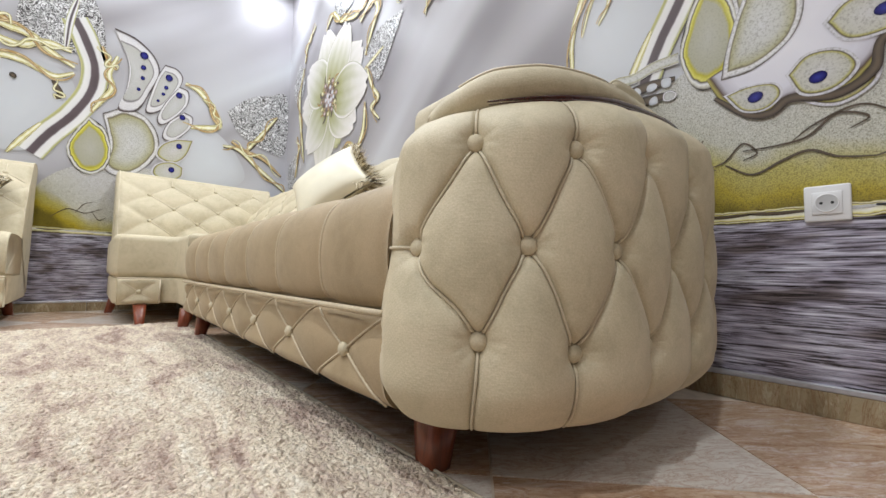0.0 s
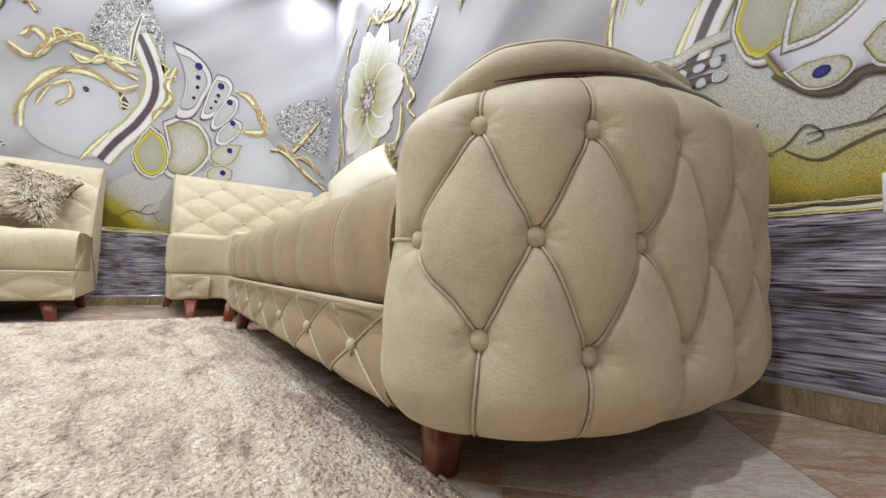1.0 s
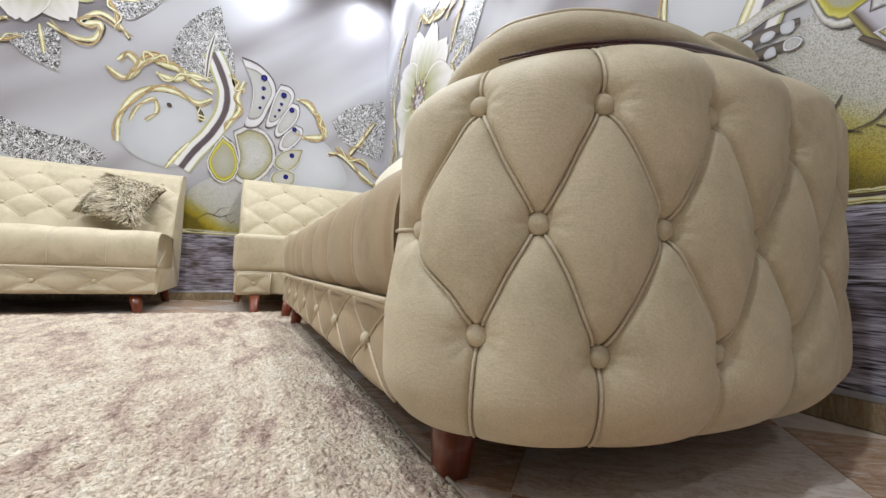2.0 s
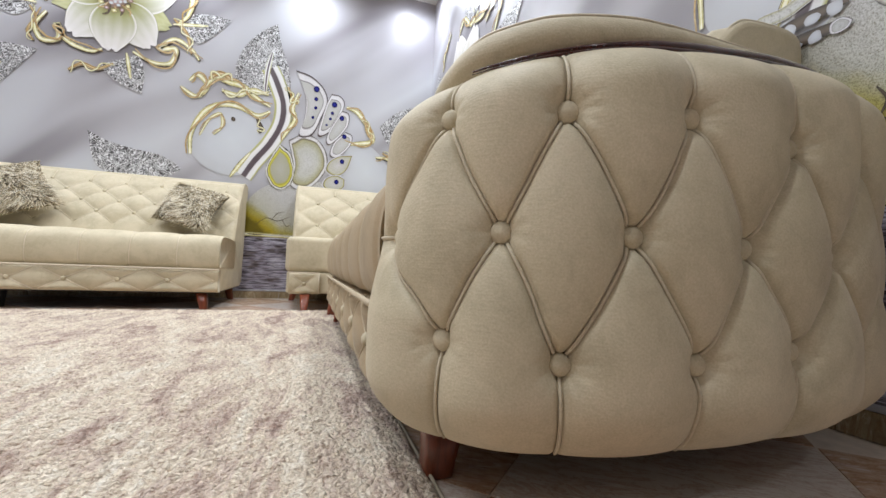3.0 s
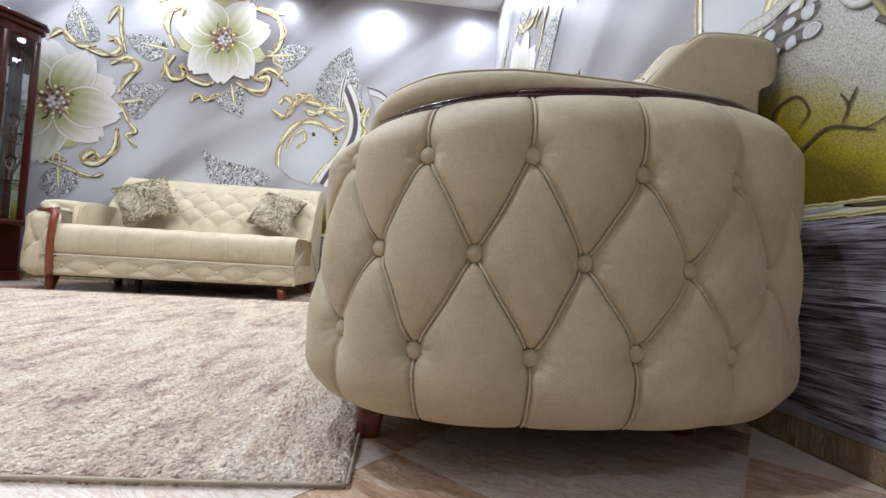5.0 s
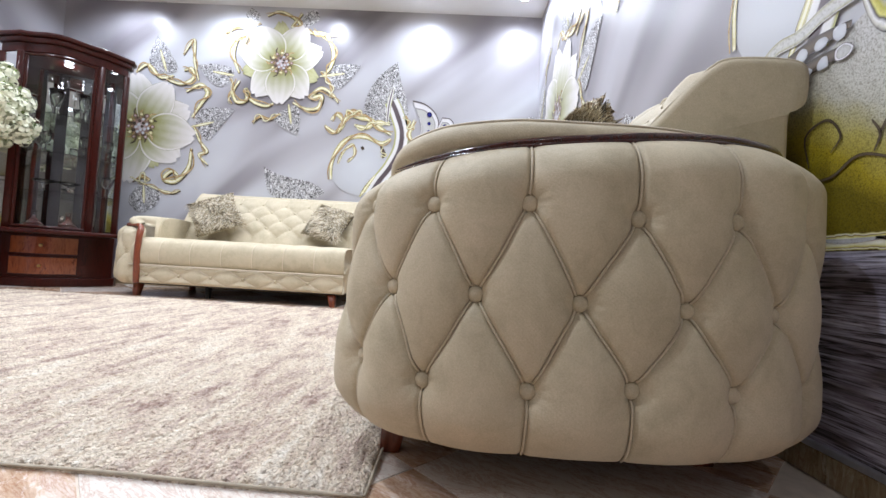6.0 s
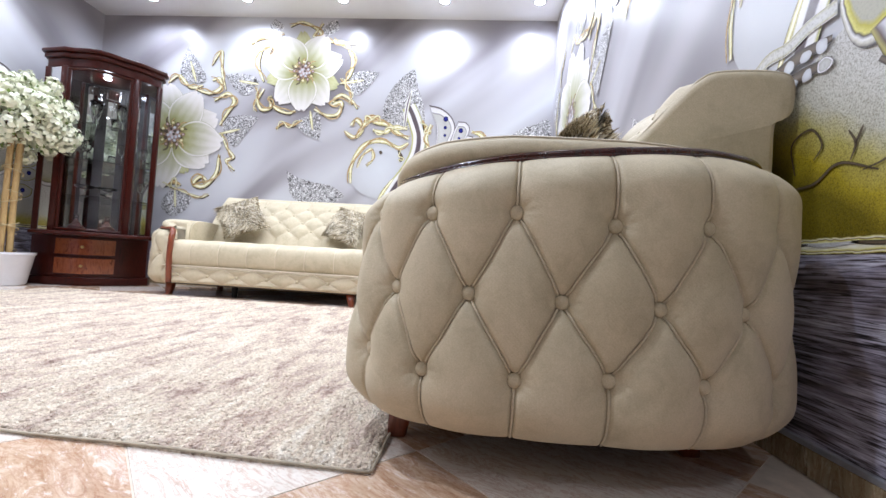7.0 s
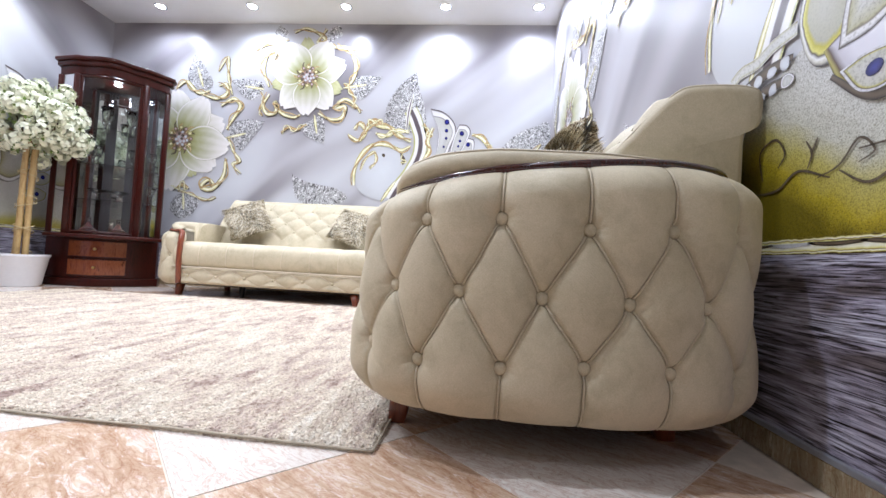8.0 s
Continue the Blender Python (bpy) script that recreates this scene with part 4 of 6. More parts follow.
def stamp(wall, tf, lo, hi, name, shape, mat, layer):
    V, F, R = shape
    W = [tf(min(max(x, lo), hi), min(max(z, 0.075), ROOM_H - 0.002), layer) for x, z in V]
    a, b, c = (Vector(W[i]) for i in F[len(F) // 2][:3])
    if (b - a).cross(c - a).dot(Vector(tf(0, 0, 1)) - Vector(tf(0, 0, 0))) < 0:
        F = [tuple(reversed(f)) for f in F]
    me = data_mesh(name, W, F, mat, False)
    at = me.attributes.new("rad", "FLOAT", "POINT")
    at.data.foreach_set("value", [float(r) for r in R])
    ob = new(name, me)
    ob.parent = wall
    return ob


def mural(wall, tf, lo, hi, flowers=True, swan=None):
    count = [0]

    def put(name, shape, mat, layer):
        count[0] += 1
        V = shape[0]
        if max(v[0] for v in V) < lo + 0.01 or min(v[0] for v in V) > hi - 0.01:
            return
        stamp(wall, tf, lo, hi, name, shape, mat, 0.0016 + 0.0009 * layer + 0.00004 * (count[0] % 20))

    def flower(cx, cz, r, turn, angles):
        for i, (a, k, green) in enumerate(angles):
            put("printed_petal", petal(cx, cz, a + turn, r * k, r * (0.26 if green else 0.36)), P_PETAL2 if green else P_PETAL, 3 if green else 4 + i % 2)
        put("printed_stamens", oval(cx, cz, r * 0.19, r * 0.19), P_CORE, 6)
        for i in range(14):
            a, q = i * 2.4, r * 0.155 * math.sqrt((i + 0.5) / 14)
            put("printed_gem", oval(cx + q * math.cos(a), cz + q * math.sin(a), r * 0.032, r * 0.028, i * 50, 10), P_GLASS if i % 3 else P_DARK, 7)
        for i in range(16):
            a, q = i * 0.3927 + turn, r * (0.27 + 0.05 * (i % 3))
            put("printed_filament", ribbon([(cx + r * 0.15 * math.cos(a), cz + r * 0.15 * math.sin(a)), (cx + q * 0.8 * math.cos(a + 0.1), cz + q * 0.8 * math.sin(a + 0.1)), (cx + q * math.cos(a - 0.08), cz + q * math.sin(a - 0.08))], r * 0.018, 8), P_DARK if i % 2 else P_RED, 6.5)
        for i in range(12):
            a = i * 0.5236 + turn
            put("printed_stamen", oval(cx + r * 0.23 * math.cos(a), cz + r * 0.23 * math.sin(a), r * 0.045, r * 0.04, 0, 10), P_GOLD if i % 2 else P_CORE, 7)

    def leaf(pts, vein=None):
        put("printed_leaf", blob(pts, 36), P_CRYSTAL, 2)
        if vein:
            put("printed_vein", ribbon(vein, 0.014, 14), P_GOLD, 4)

    def scroll(pts, w=0.028, mat=None, n=44):
        w = w * 0.72
        put("printed_scroll", ribbon(pts, w, n), mat or P_GOLD, 3)
        put("printed_tendril", ribbon(twine(pts, w * 1.5), w * 0.45, n), P_RED if mat is None and count[0] % 3 else P_GOLD, 5)
        put("printed_shadow", ribbon([(x + 0.006, z - 0.008) for x, z in pts], w * 1.1, n), P_DARK, 2)

    if flowers:
        ang = [(95, 1, 1), (60, 1.03, 0), (20, 1.0, 0), (-22, 0.95, 1), (-52, 1.0, 0), (-90, 0.98, 0), (-128, 1.0, 0), (-165, 0.95, 1), (165, 1.03, 0), (125, 1.0, 0)]
        flower(-2.6, 2.32, 0.44, 0, ang)
        ang = [(100, 1.05, 0), (60, 1.0, 0), (22, 1.0, 0), (-8, 1.08, 0), (-38, 0.98, 0), (-66, 0.85, 1), (-100, 1.1, 0), (-140, 0.95, 0), (175, 0.95, 0), (140, 1.0, 0)]
        flower(-4.0, 1.6, 0.54, 0, ang)
        # crystal leaves round the flowers
        leaf([(-3.46, 2.26), (-3.30, 2.28), (-3.10, 2.24), (-3.10, 2.14), (-3.20, 2.05), (-3.33, 2.10)], [(-3.08, 2.17), (-3.3, 2.2)])
        leaf([(-1.78, 2.33), (-1.95, 2.34), (-2.12, 2.29), (-2.14, 2.20), (-2.02, 2.08), (-1.9, 2.17)], [(-2.2, 2.2), (-1.95, 2.24)])
        leaf([(-2.38, 1.59), (-2.55, 1.66), (-2.65, 1.77), (-2.54, 1.84), (-2.42, 1.89), (-2.37, 1.75)], [(-2.5, 1.9), (-2.46, 1.7)])
        leaf([(-2.27, 2.88), (-2.36, 2.86), (-2.42, 2.76), (-2.36, 2.71), (-2.25, 2.78)])
        leaf([(-2.95, 2.88), (-3.0, 2.80), (-2.92, 2.72), (-2.85, 2.80)])
        leaf([(-3.90, 2.55), (-3.96, 2.38), (-3.95, 2.22), (-3.82, 2.16), (-3.67, 2.2), (-3.74, 2.36)], [(-3.78, 2.18), (-3.86, 2.4)])
        leaf([(-3.05, 1.82), (-3.26, 1.83), (-3.44, 1.77), (-3.40, 1.60), (-3.30, 1.49), (-3.18, 1.63)], [(-3.48, 1.62), (-3.25, 1.68)])
        leaf([(-3.91, 1.02), (-4.02, 0.95), (-4.06, 0.82), (-3.93, 0.72), (-3.78, 0.80), (-3.74, 0.95)], [(-3.92, 1.0), (-3.9, 0.82)])
        leaf([(-4.6, 2.1), (-4.72, 1.95), (-4.68, 1.78), (-4.55, 1.76), (-4.48, 1.9)])
        leaf([(-4.62, 1.30), (-4.78, 1.2), (-4.74, 0.98), (-4.6, 1.02)])
        low = 0.13 if wall is wall_right else 0.0
        leaf([(x, z - low) for x, z in ((-2.71, 1.26), (-2.60, 1.20), (-2.40, 1.15), (-2.22, 1.12), (-2.08, 1.02), (-2.3, 0.92), (-2.62, 0.98))])
        # gold scrolls round the middle flower
        scroll([(-3.02, 2.12), (-3.08, 2.0), (-3.03, 1.9), (-2.93, 1.93), (-2.95, 2.04), (-2.88, 1.92), (-2.74, 1.87), (-2.66, 1.9)])
        scroll([(-2.46, 1.92), (-2.32, 1.86), (-2.2, 1.88), (-2.17, 2.0), (-2.28, 1.98), (-2.18, 2.08), (-2.06, 2.02), (-2.0, 1.94)])
        scroll([(-3.03, 2.2), (-3.1, 2.38), (-3.07, 2.56), (-2.98, 2.58), (-3.02, 2.44)])
        scroll([(-2.78, 2.80), (-2.66, 2.85), (-2.52, 2.80), (-2.44, 2.72), (-2.52, 2.70), (-2.42, 2.84)], 0.022)
        scroll([(-2.3, 2.66), (-2.16, 2.62), (-2.08, 2.45), (-2.1, 2.3), (-2.16, 2.22)])
        scroll([(-2.42, 2.70), (-2.3, 2.64), (-2.05, 2.62)], 0.018)
        scroll([(-3.2, 2.6), (-3.1, 2.66), (-2.95, 2.68), (-2.84, 2.72)], 0.02, P_RED)
        scroll([(-2.86, 1.70), (-2.78, 1.76), (-2.68, 1.74), (-2.58, 1.80)], 0.022, P_RED)
        scroll([(-2.2, 2.25), (-2.1, 2.14), (-2.06, 1.98)], 0.02, P_RED)
        scroll([(-3.12, 2.14), (-3.08, 2.06), (-3.12, 1.95), (-3.08, 1.88)], 0.016, P_RED)
        # and round the lower one
        scroll([(-3.78, 2.1), (-3.62, 2.06), (-3.5, 2.12), (-3.52, 2.22), (-3.6, 2.2)])
        scroll([(-3.56, 1.98), (-3.42, 2.06), (-3.34, 1.98), (-3.4, 1.86), (-3.48, 1.72)], 0.03)
        scroll([(-3.46, 1.64), (-3.38, 1.48), (-3.3, 1.38), (-3.38, 1.34), (-3.28, 1.24)], 0.022)
        scroll([(-3.46, 1.4), (-3.48, 1.2), (-3.6, 1.06), (-3.72, 1.08), (-3.64, 1.16), (-3.56, 1.1)], 0.034)
        scroll([(-3.98, 1.04), (-3.86, 1.0), (-3.74, 0.96), (-3.62, 0.94), (-3.54, 0.97)], 0.016)
        scroll([(-4.1, 2.16), (-3.98, 2.24), (-3.84, 2.12), (-3.7, 2.14)], 0.026)
        scroll([(-4.05, 1.04), (-3.95, 1.09), (-3.86, 1.06)], 0.03, P_RED)
        scroll([(-4.52, 2.02), (-4.58, 1.8), (-4.56, 1.6), (-4.5, 1.4), (-4.44, 1.2)], 0.03)
        scroll([(-4.3, 2.3), (-4.45, 2.2), (-4.5, 2.06)], 0.028)
        scroll([(-4.62, 1.1), (-4.56, 1.3), (-4.6, 1.45)], 0.024, P_RED)
        scroll([(-3.62, 2.36), (-3.52, 2.52), (-3.5, 2.3), (-3.44, 2.1)], 0.02)
        # twigs by the swan's tail
        leaf([(-0.50, 1.60), (-0.34, 1.76), (-0.16, 1.84), (-0.02, 1.86), (-0.02, 1.36), (-0.18, 1.34), (-0.40, 1.44)])
        scroll([(-0.52, 1.31), (-0.40, 1.30), (-0.22, 1.16), (-0.08, 1.06), (-0.01, 1.0)], 0.024)
        scroll([(-0.36, 1.28), (-0.26, 1.42), (-0.10, 1.66)], 0.022)
        scroll([(-0.46, 1.36), (-0.34, 1.3), (-0.2, 1.26), (-0.05, 1.14)], 0.022, P_RED)
    if swan is None:
        return

    def sw(shape):
        return [swan(*v) for v in shape[0]], shape[1], shape[2]

    def sput(name, shape, mat, layer):
        put(name, sw(shape), mat, layer)

    leafy = [(-1.42, 2.38), (-1.56, 2.27), (-1.68, 2.1), (-1.73, 1.9), (-1.68, 1.76), (-1.5, 1.74), (-1.30, 1.78), (-1.31, 2.0), (-1.38, 2.2)]
    sput("printed_leaf", blob(leafy, 40), P_CRYSTAL, 2)
    sput("printed_vein", ribbon([(-1.49, 1.76), (-1.48, 1.95), (-1.45, 2.12)], 0.022, 14), P_SILVER, 3)
    sput("printed_breast", blob([(-1.98, 1.45), (-1.80, 1.62), (-1.50, 1.60), (-1.42, 1.42), (-1.50, 1.2), (-1.66, 1.02), (-1.9, 1.06), (-2.02, 1.22)], 40), P_GLASS, 1)
    sput("printed_breast", blob([(-0.80, 1.40), (-0.60, 1.42), (-0.42, 1.26), (-0.35, 1.05), (-0.6, 0.92), (-0.82, 1.0)], 40), P_GLASS, 1)
    sput("printed_neck", ribbon([(-1.46, 1.98), (-1.40, 1.86), (-1.34, 1.68), (-1.35, 1.50), (-1.43, 1.32), (-1.54, 1.16), (-1.62, 1.02)], 0.072, 60, False), P_SILVER, 3)
    sput("printed_scroll", ribbon([(-1.58, 1.22), (-1.66, 1.1), (-1.72, 1.0)], 0.018, 14), P_GOLD, 3)
    sput("printed_loop", blob([(-1.35, 1.33), (-1.42, 1.20), (-1.45, 1.08), (-1.40, 0.96), (-1.32, 0.93), (-1.24, 0.99), (-1.22, 1.12), (-1.26, 1.26)], 40), P_LOOP, 4)
    sput("printed_body", blob([(-1.28, 1.37), (-1.16, 1.44), (-1.04, 1.41), (-0.96, 1.30), (-0.95, 1.16), (-1.03, 1.02), (-1.14, 0.94), (-1.25, 0.98), (-1.23, 1.14)], 44), P_BODY, 3)
    for pts in ([(-1.25, 2.0), (-1.12, 1.97), (-1.01, 1.88), (-0.97, 1.76), (-1.02, 1.60), (-1.09, 1.44), (-1.20, 1.42), (-1.16, 1.58), (-1.16, 1.78)],
                [(-0.94, 1.84), (-0.86, 1.83), (-0.82, 1.76), (-0.87, 1.62), (-0.95, 1.48), (-1.04, 1.44), (-1.02, 1.58), (-0.98, 1.74)],
                [(-0.84, 1.70), (-0.78, 1.68), (-0.78, 1.58), (-0.85, 1.46), (-0.94, 1.37), (-0.97, 1.42), (-0.92, 1.56)],
                [(-0.80, 1.51), (-0.74, 1.48), (-0.76, 1.38), (-0.86, 1.27), (-0.93, 1.28), (-0.90, 1.40)]):
        sput("printed_feather", blob(pts, 40), P_FEATHER, 4)
    for pts in ([(-0.72, 1.31), (-0.84, 1.29), (-0.94, 1.22), (-0.96, 1.13), (-0.86, 1.09), (-0.77, 1.16)], [(-0.78, 1.08), (-0.86, 1.11), (-0.96, 1.07), (-0.98, 0.99), (-0.88, 0.95), (-0.79, 1.0)],
                [(-0.80, 0.90), (-0.90, 0.94), (-1.0, 0.90), (-1.02, 0.82), (-0.92, 0.78), (-0.82, 0.82)]):
        sput("printed_feather", blob(pts, 36), P_EYEPIECE, 4)
    for x, z, r in ((-1.07, 1.86, 0.026), (-1.07, 1.77, 0.017), (-1.07, 1.69, 0.014), (-1.09, 1.60, 0.012), (-0.91, 1.745, 0.024), (-0.925, 1.665, 0.014), (-0.94, 1.61, 0.012), (-0.97, 1.55, 0.01), (-0.84, 1.63, 0.022), (-0.81, 1.465, 0.020), (-0.82, 1.235, 0.020), (-0.86, 1.045, 0.02), (-0.9, 0.87, 0.02)):
        sput("printed_sapphire", oval(x, z, r, r * 1.1, 0, 12), P_BLUE, 6)
    for pts, w, mt in (([(-2.12, 1.70), (-2.0, 1.64), (-1.93, 1.74), (-2.0, 1.82), (-2.06, 1.76)], 0.022, P_GOLD), ([(-1.98, 1.65), (-1.88, 1.82), (-1.78, 1.80), (-1.66, 1.78), (-1.55, 1.7), (-1.44, 1.64)], 0.026, P_GOLD),
                       ([(-1.92, 1.8), (-1.84, 1.86), (-1.74, 1.82)], 0.026, P_RED), ([(-1.82, 1.72), (-1.7, 1.7), (-1.58, 1.76), (-1.46, 1.74)], 0.024, P_GOLD),
                       ([(-2.02, 1.16), (-2.02, 1.34), (-1.94, 1.52), (-1.82, 1.6), (-1.68, 1.6), (-1.54, 1.55), (-1.44, 1.6)], 0.024, P_GOLD),
                       ([(-1.86, 1.34), (-1.80, 1.42), (-1.82, 1.52), (-1.9, 1.46), (-1.96, 1.32)], 0.014, P_GOLD), ([(-1.54, 1.52), (-1.5, 1.44), (-1.52, 1.4)], 0.018, P_DARK),
                       ([(-1.22, 1.80), (-1.26, 1.66), (-1.24, 1.56), (-1.30, 1.44), (-1.34, 1.36)], 0.02, P_GOLD), ([(-1.31, 1.84), (-1.27, 1.74), (-1.22, 1.7)], 0.022, P_RED),
                       ([(-0.80, 1.74), (-0.70, 1.70), (-0.60, 1.58), (-0.56, 1.46), (-0.68, 1.42), (-0.80, 1.4)], 0.026, P_GOLD), ([(-0.66, 1.66), (-0.58, 1.56), (-0.56, 1.46)], 0.018, P_RED)):
        sput("printed_scroll", ribbon(pts, w, 40), mt, 3)
        sput("printed_tendril", ribbon(twine(pts, w), w * 0.42, 40), P_RED if mt is P_GOLD and len(pts) > 4 else P_GOLD, 5)
    sput("printed_sapphire", oval(-1.72, 1.49, 0.016, 0.02, 30, 12), P_DARK, 5)


def far_tf(x, z, d):
    return (x, -d, z)


def right_tf(x, z, d):
    return (-d, -4.85 - x, z)


def left_tf(x, z, d):
    return (ROOM_X + d, x + 0.245, z)


def mound(wall, tf, lo, hi, z0, z1, vines, layer=0.0034):
    n = 30
    V, R, F = [], [], []
    for i in range(n + 1):
        x = lo + (hi - lo) * i / n
        edge = math.sin(math.pi * i / n) ** 0.35
        for j in range(9):
            V.append((x, z0 + (z1 - z0) * (0.12 + 0.88 * edge) * j / 8))
            R.append(i / n)
    for i in range(n):
        for j in range(8):
            F.append((i * 9 + j, i * 9 + 9 + j, i * 9 + 10 + j, i * 9 + 1 + j))
    stamp(wall, tf, lo, hi, "printed_mound", (V, F, R), P_MOUND, layer - 0.001)
    stamp(wall, tf, lo, hi, "printed_rim", ribbon([(lo, z0 + 0.012), ((lo + hi) / 2, z0 + 0.008), (hi, z0 + 0.014)], 0.017, 30, False), P_GOLD, layer + 0.0004)
    x = lo + 0.06
    while x < hi - 0.12:
        stamp(wall, tf, lo, hi, "printed_rim_glint", ribbon([(x, z0 + 0.016), (x + 0.06, z0 + 0.012), (x + 0.13, z0 + 0.015)], 0.0045, 10), P_FEATHER if int(x * 40) % 2 else P_DARK, layer + 0.0014)
        x += 0.115
    for pts, w in vines:
        stamp(wall, tf, lo, hi, "printed_vine", ribbon(pts, w * 0.46, 30), P_DARK, layer + 0.0022)


def small_swan(x, z):
    return -1.70 + (x + 1.60) * 0.62, 0.93 + (z - 1.05) * 0.82


mural(wall_far, far_tf, ROOM_X + 0.004, -0.004, True, lambda x, z: (x, z))
mural(wall_right, right_tf, -4.844, 1.2, True, small_swan)
mural(wall_left, left_tf, -5.5, -0.26, False, lambda x, z: (x, z * 0.96))
VINE_FAR = [([(-1.5, 0.62), (-1.42, 0.68), (-1.33, 0.66), (-1.24, 0.70)], 0.006), ([(-1.38, 0.66), (-1.34, 0.72), (-1.29, 0.74)], 0.005), ([(-1.30, 0.68), (-1.26, 0.62), (-1.22, 0.64)], 0.005)]
mound(wall_far, far_tf, -1.62, -0.62, 0.522, 1.04, VINE_FAR)
mound(wall_left, left_tf, -1.66, -0.5, 0.50, 0.98, VINE_FAR)
VINE_RIGHT = [([(-1.74, 0.60), (-1.66, 0.60), (-1.60, 0.63), (-1.52, 0.60)], 0.007), ([(-1.55, 0.605), (-1.50, 0.62), (-1.46, 0.66), (-1.43, 0.63), (-1.46, 0.615)], 0.005),
              ([(-1.50, 0.61), (-1.44, 0.575), (-1.38, 0.60), (-1.33, 0.615), (-1.28, 0.59), (-1.22, 0.58)], 0.007), ([(-1.46, 0.64), (-1.38, 0.64), (-1.33, 0.65), (-1.28, 0.69), (-1.23, 0.67), (-1.26, 0.65)], 0.006),
              ([(-1.71, 0.63), (-1.72, 0.70), (-1.67, 0.72), (-1.64, 0.68), (-1.66, 0.65)], 0.006), ([(-1.36, 0.645), (-1.31, 0.68), (-1.24, 0.70), (-1.18, 0.66)], 0.005), ([(-1.73, 0.54), (-1.72, 0.57), (-1.735, 0.60)], 0.009),
              ([(-1.58, 0.69), (-1.565, 0.66), (-1.575, 0.63)], 0.006), ([(-1.55, 0.69), (-1.565, 0.66)], 0.006), ([(-1.22, 0.58), (-1.1, 0.62), (-1.0, 0.58), (-0.9, 0.62)], 0.007)]
mound(wall_right, right_tf, -1.86, -0.55, 0.458, 0.98, VINE_RIGHT)


def right_details():
    """Bracelet at the neck's foot and the lower jewelled drops on the nearer swan."""
    def put(name, shape, mat, layer):
        stamp(wall_right, right_tf, -4.844, 1.2, name, shape, mat, 0.0060 + 0.0007 * layer)

    put("printed_bracelet", ribbon([(-1.84, 0.925), (-1.80, 0.940), (-1.74, 0.935), (-1.68, 0.950), (-1.61, 0.952)], 0.017, 24, False), P_BODY, 1)
    for k in (1, 2):
        put("printed_bracelet", ribbon([(-1.82 + 0.014 * k, 0.928 - 0.045 * k), (-1.76, 0.932 - 0.044 * k), (-1.70, 0.940 - 0.045 * k), (-1.62, 0.938 - 0.045 * k)], 0.017, 24, True), P_DARK, 1)
    rng = random.Random(4)
    for k in (1, 2):
        x = -1.80 + 0.014 * k
        while x < -1.64:
            a, h = rng.uniform(0.013, 0.022), rng.uniform(0.012, 0.018)
            z = 0.929 - 0.045 * k + 0.05 * (x + 1.78)
            rim = [(x + a + a * rng.uniform(0.8, 1.12) * math.cos(q), z + h * rng.uniform(0.8, 1.15) * math.sin(q)) for q in np.linspace(0, 2 * math.pi, 9)[:-1]]
            put("printed_bead", blob(rim, 20), P_FEATHER if rng.random() < 0.5 else P_GLASS, 2)
            x += 2 * a + rng.uniform(0.004, 0.016)
    put("printed_web", blob([(-1.54, 0.86), (-1.46, 0.90), (-1.38, 0.98), (-1.30, 1.10), (-1.20, 1.12), (-1.22, 0.98), (-1.20, 0.82), (-1.28, 0.735), (-1.36, 0.75), (-1.42, 0.725), (-1.50, 0.78)], 50), P_BAND, 1)
    for pts in ([(-1.50, 0.80), (-1.45, 0.81), (-1.39, 0.80), (-1.375, 0.765), (-1.41, 0.735), (-1.46, 0.745)], [(-1.37, 0.81), (-1.33, 0.85), (-1.27, 0.84), (-1.24, 0.79), (-1.28, 0.745), (-1.34, 0.75)], [(-1.30, 0.91), (-1.26, 0.95), (-1.18, 0.96), (-1.12, 0.90), (-1.18, 0.85), (-1.26, 0.85)]):
        put("printed_drop", blob(pts, 34), P_EYEPIECE, 3)
    put("printed_body", blob([(-1.505, 0.845), (-1.44, 0.847), (-1.385, 0.875), (-1.345, 0.92), (-1.33, 0.99), (-1.345, 1.09), (-1.42, 1.11), (-1.47, 1.0), (-1.495, 0.91)], 44), P_BODY, 2)
    for x, z in ((-1.43, 0.775), (-1.31, 0.785), (-1.20, 0.90)):
        put("printed_sapphire", oval(x, z, 0.017, 0.014, 15, 14), P_BLUE, 4)
    put("printed_outline", ribbon([(-1.52, 0.80), (-1.45, 0.735), (-1.40, 0.725), (-1.36, 0.75), (-1.28, 0.735), (-1.22, 0.77), (-1.20, 0.84), (-1.10, 0.86)], 0.011, 50), P_DARK, 2)


right_details()

# ---- display cabinet across the far corner ----
def clear_glass():
    m, nt, b = material("clear_glass", 0.02, 0, 0.5)
    b.inputs["Transmission Weight"].default_value = 1.0
    b.inputs["IOR"].default_value = 1.45
    b.inputs["Base Color"].default_value = (0.96, 0.98, 0.98, 1)
    return m


def sheet_glass():
    """Thin pane: clear, with a mirror gloss that grows at a slant."""
    m, nt, b = material("sheet_glass")
    out = nt.nodes["Material Output"]
    clear, gloss = nt.nodes.new("ShaderNodeBsdfTransparent"), nt.nodes.new("ShaderNodeBsdfGlossy")
    clear.inputs[0].default_value = (0.93, 0.96, 0.95, 1)
    gloss.inputs["Roughness"].default_value = 0.01
    fr, blend = nt.nodes.new("ShaderNodeFresnel"), nt.nodes.new("ShaderNodeMixShader")
    fr.inputs[0].default_value = 1.45
    nt.links.new(fr.outputs[0], blend.inputs[0])
    nt.links.new(clear.outputs[0], blend.inputs[1])
    nt.links.new(gloss.outputs[0], blend.inputs[2])
    nt.links.new(blend.outputs[0], out.inputs[0])
    nt.nodes.remove(b)
    return m


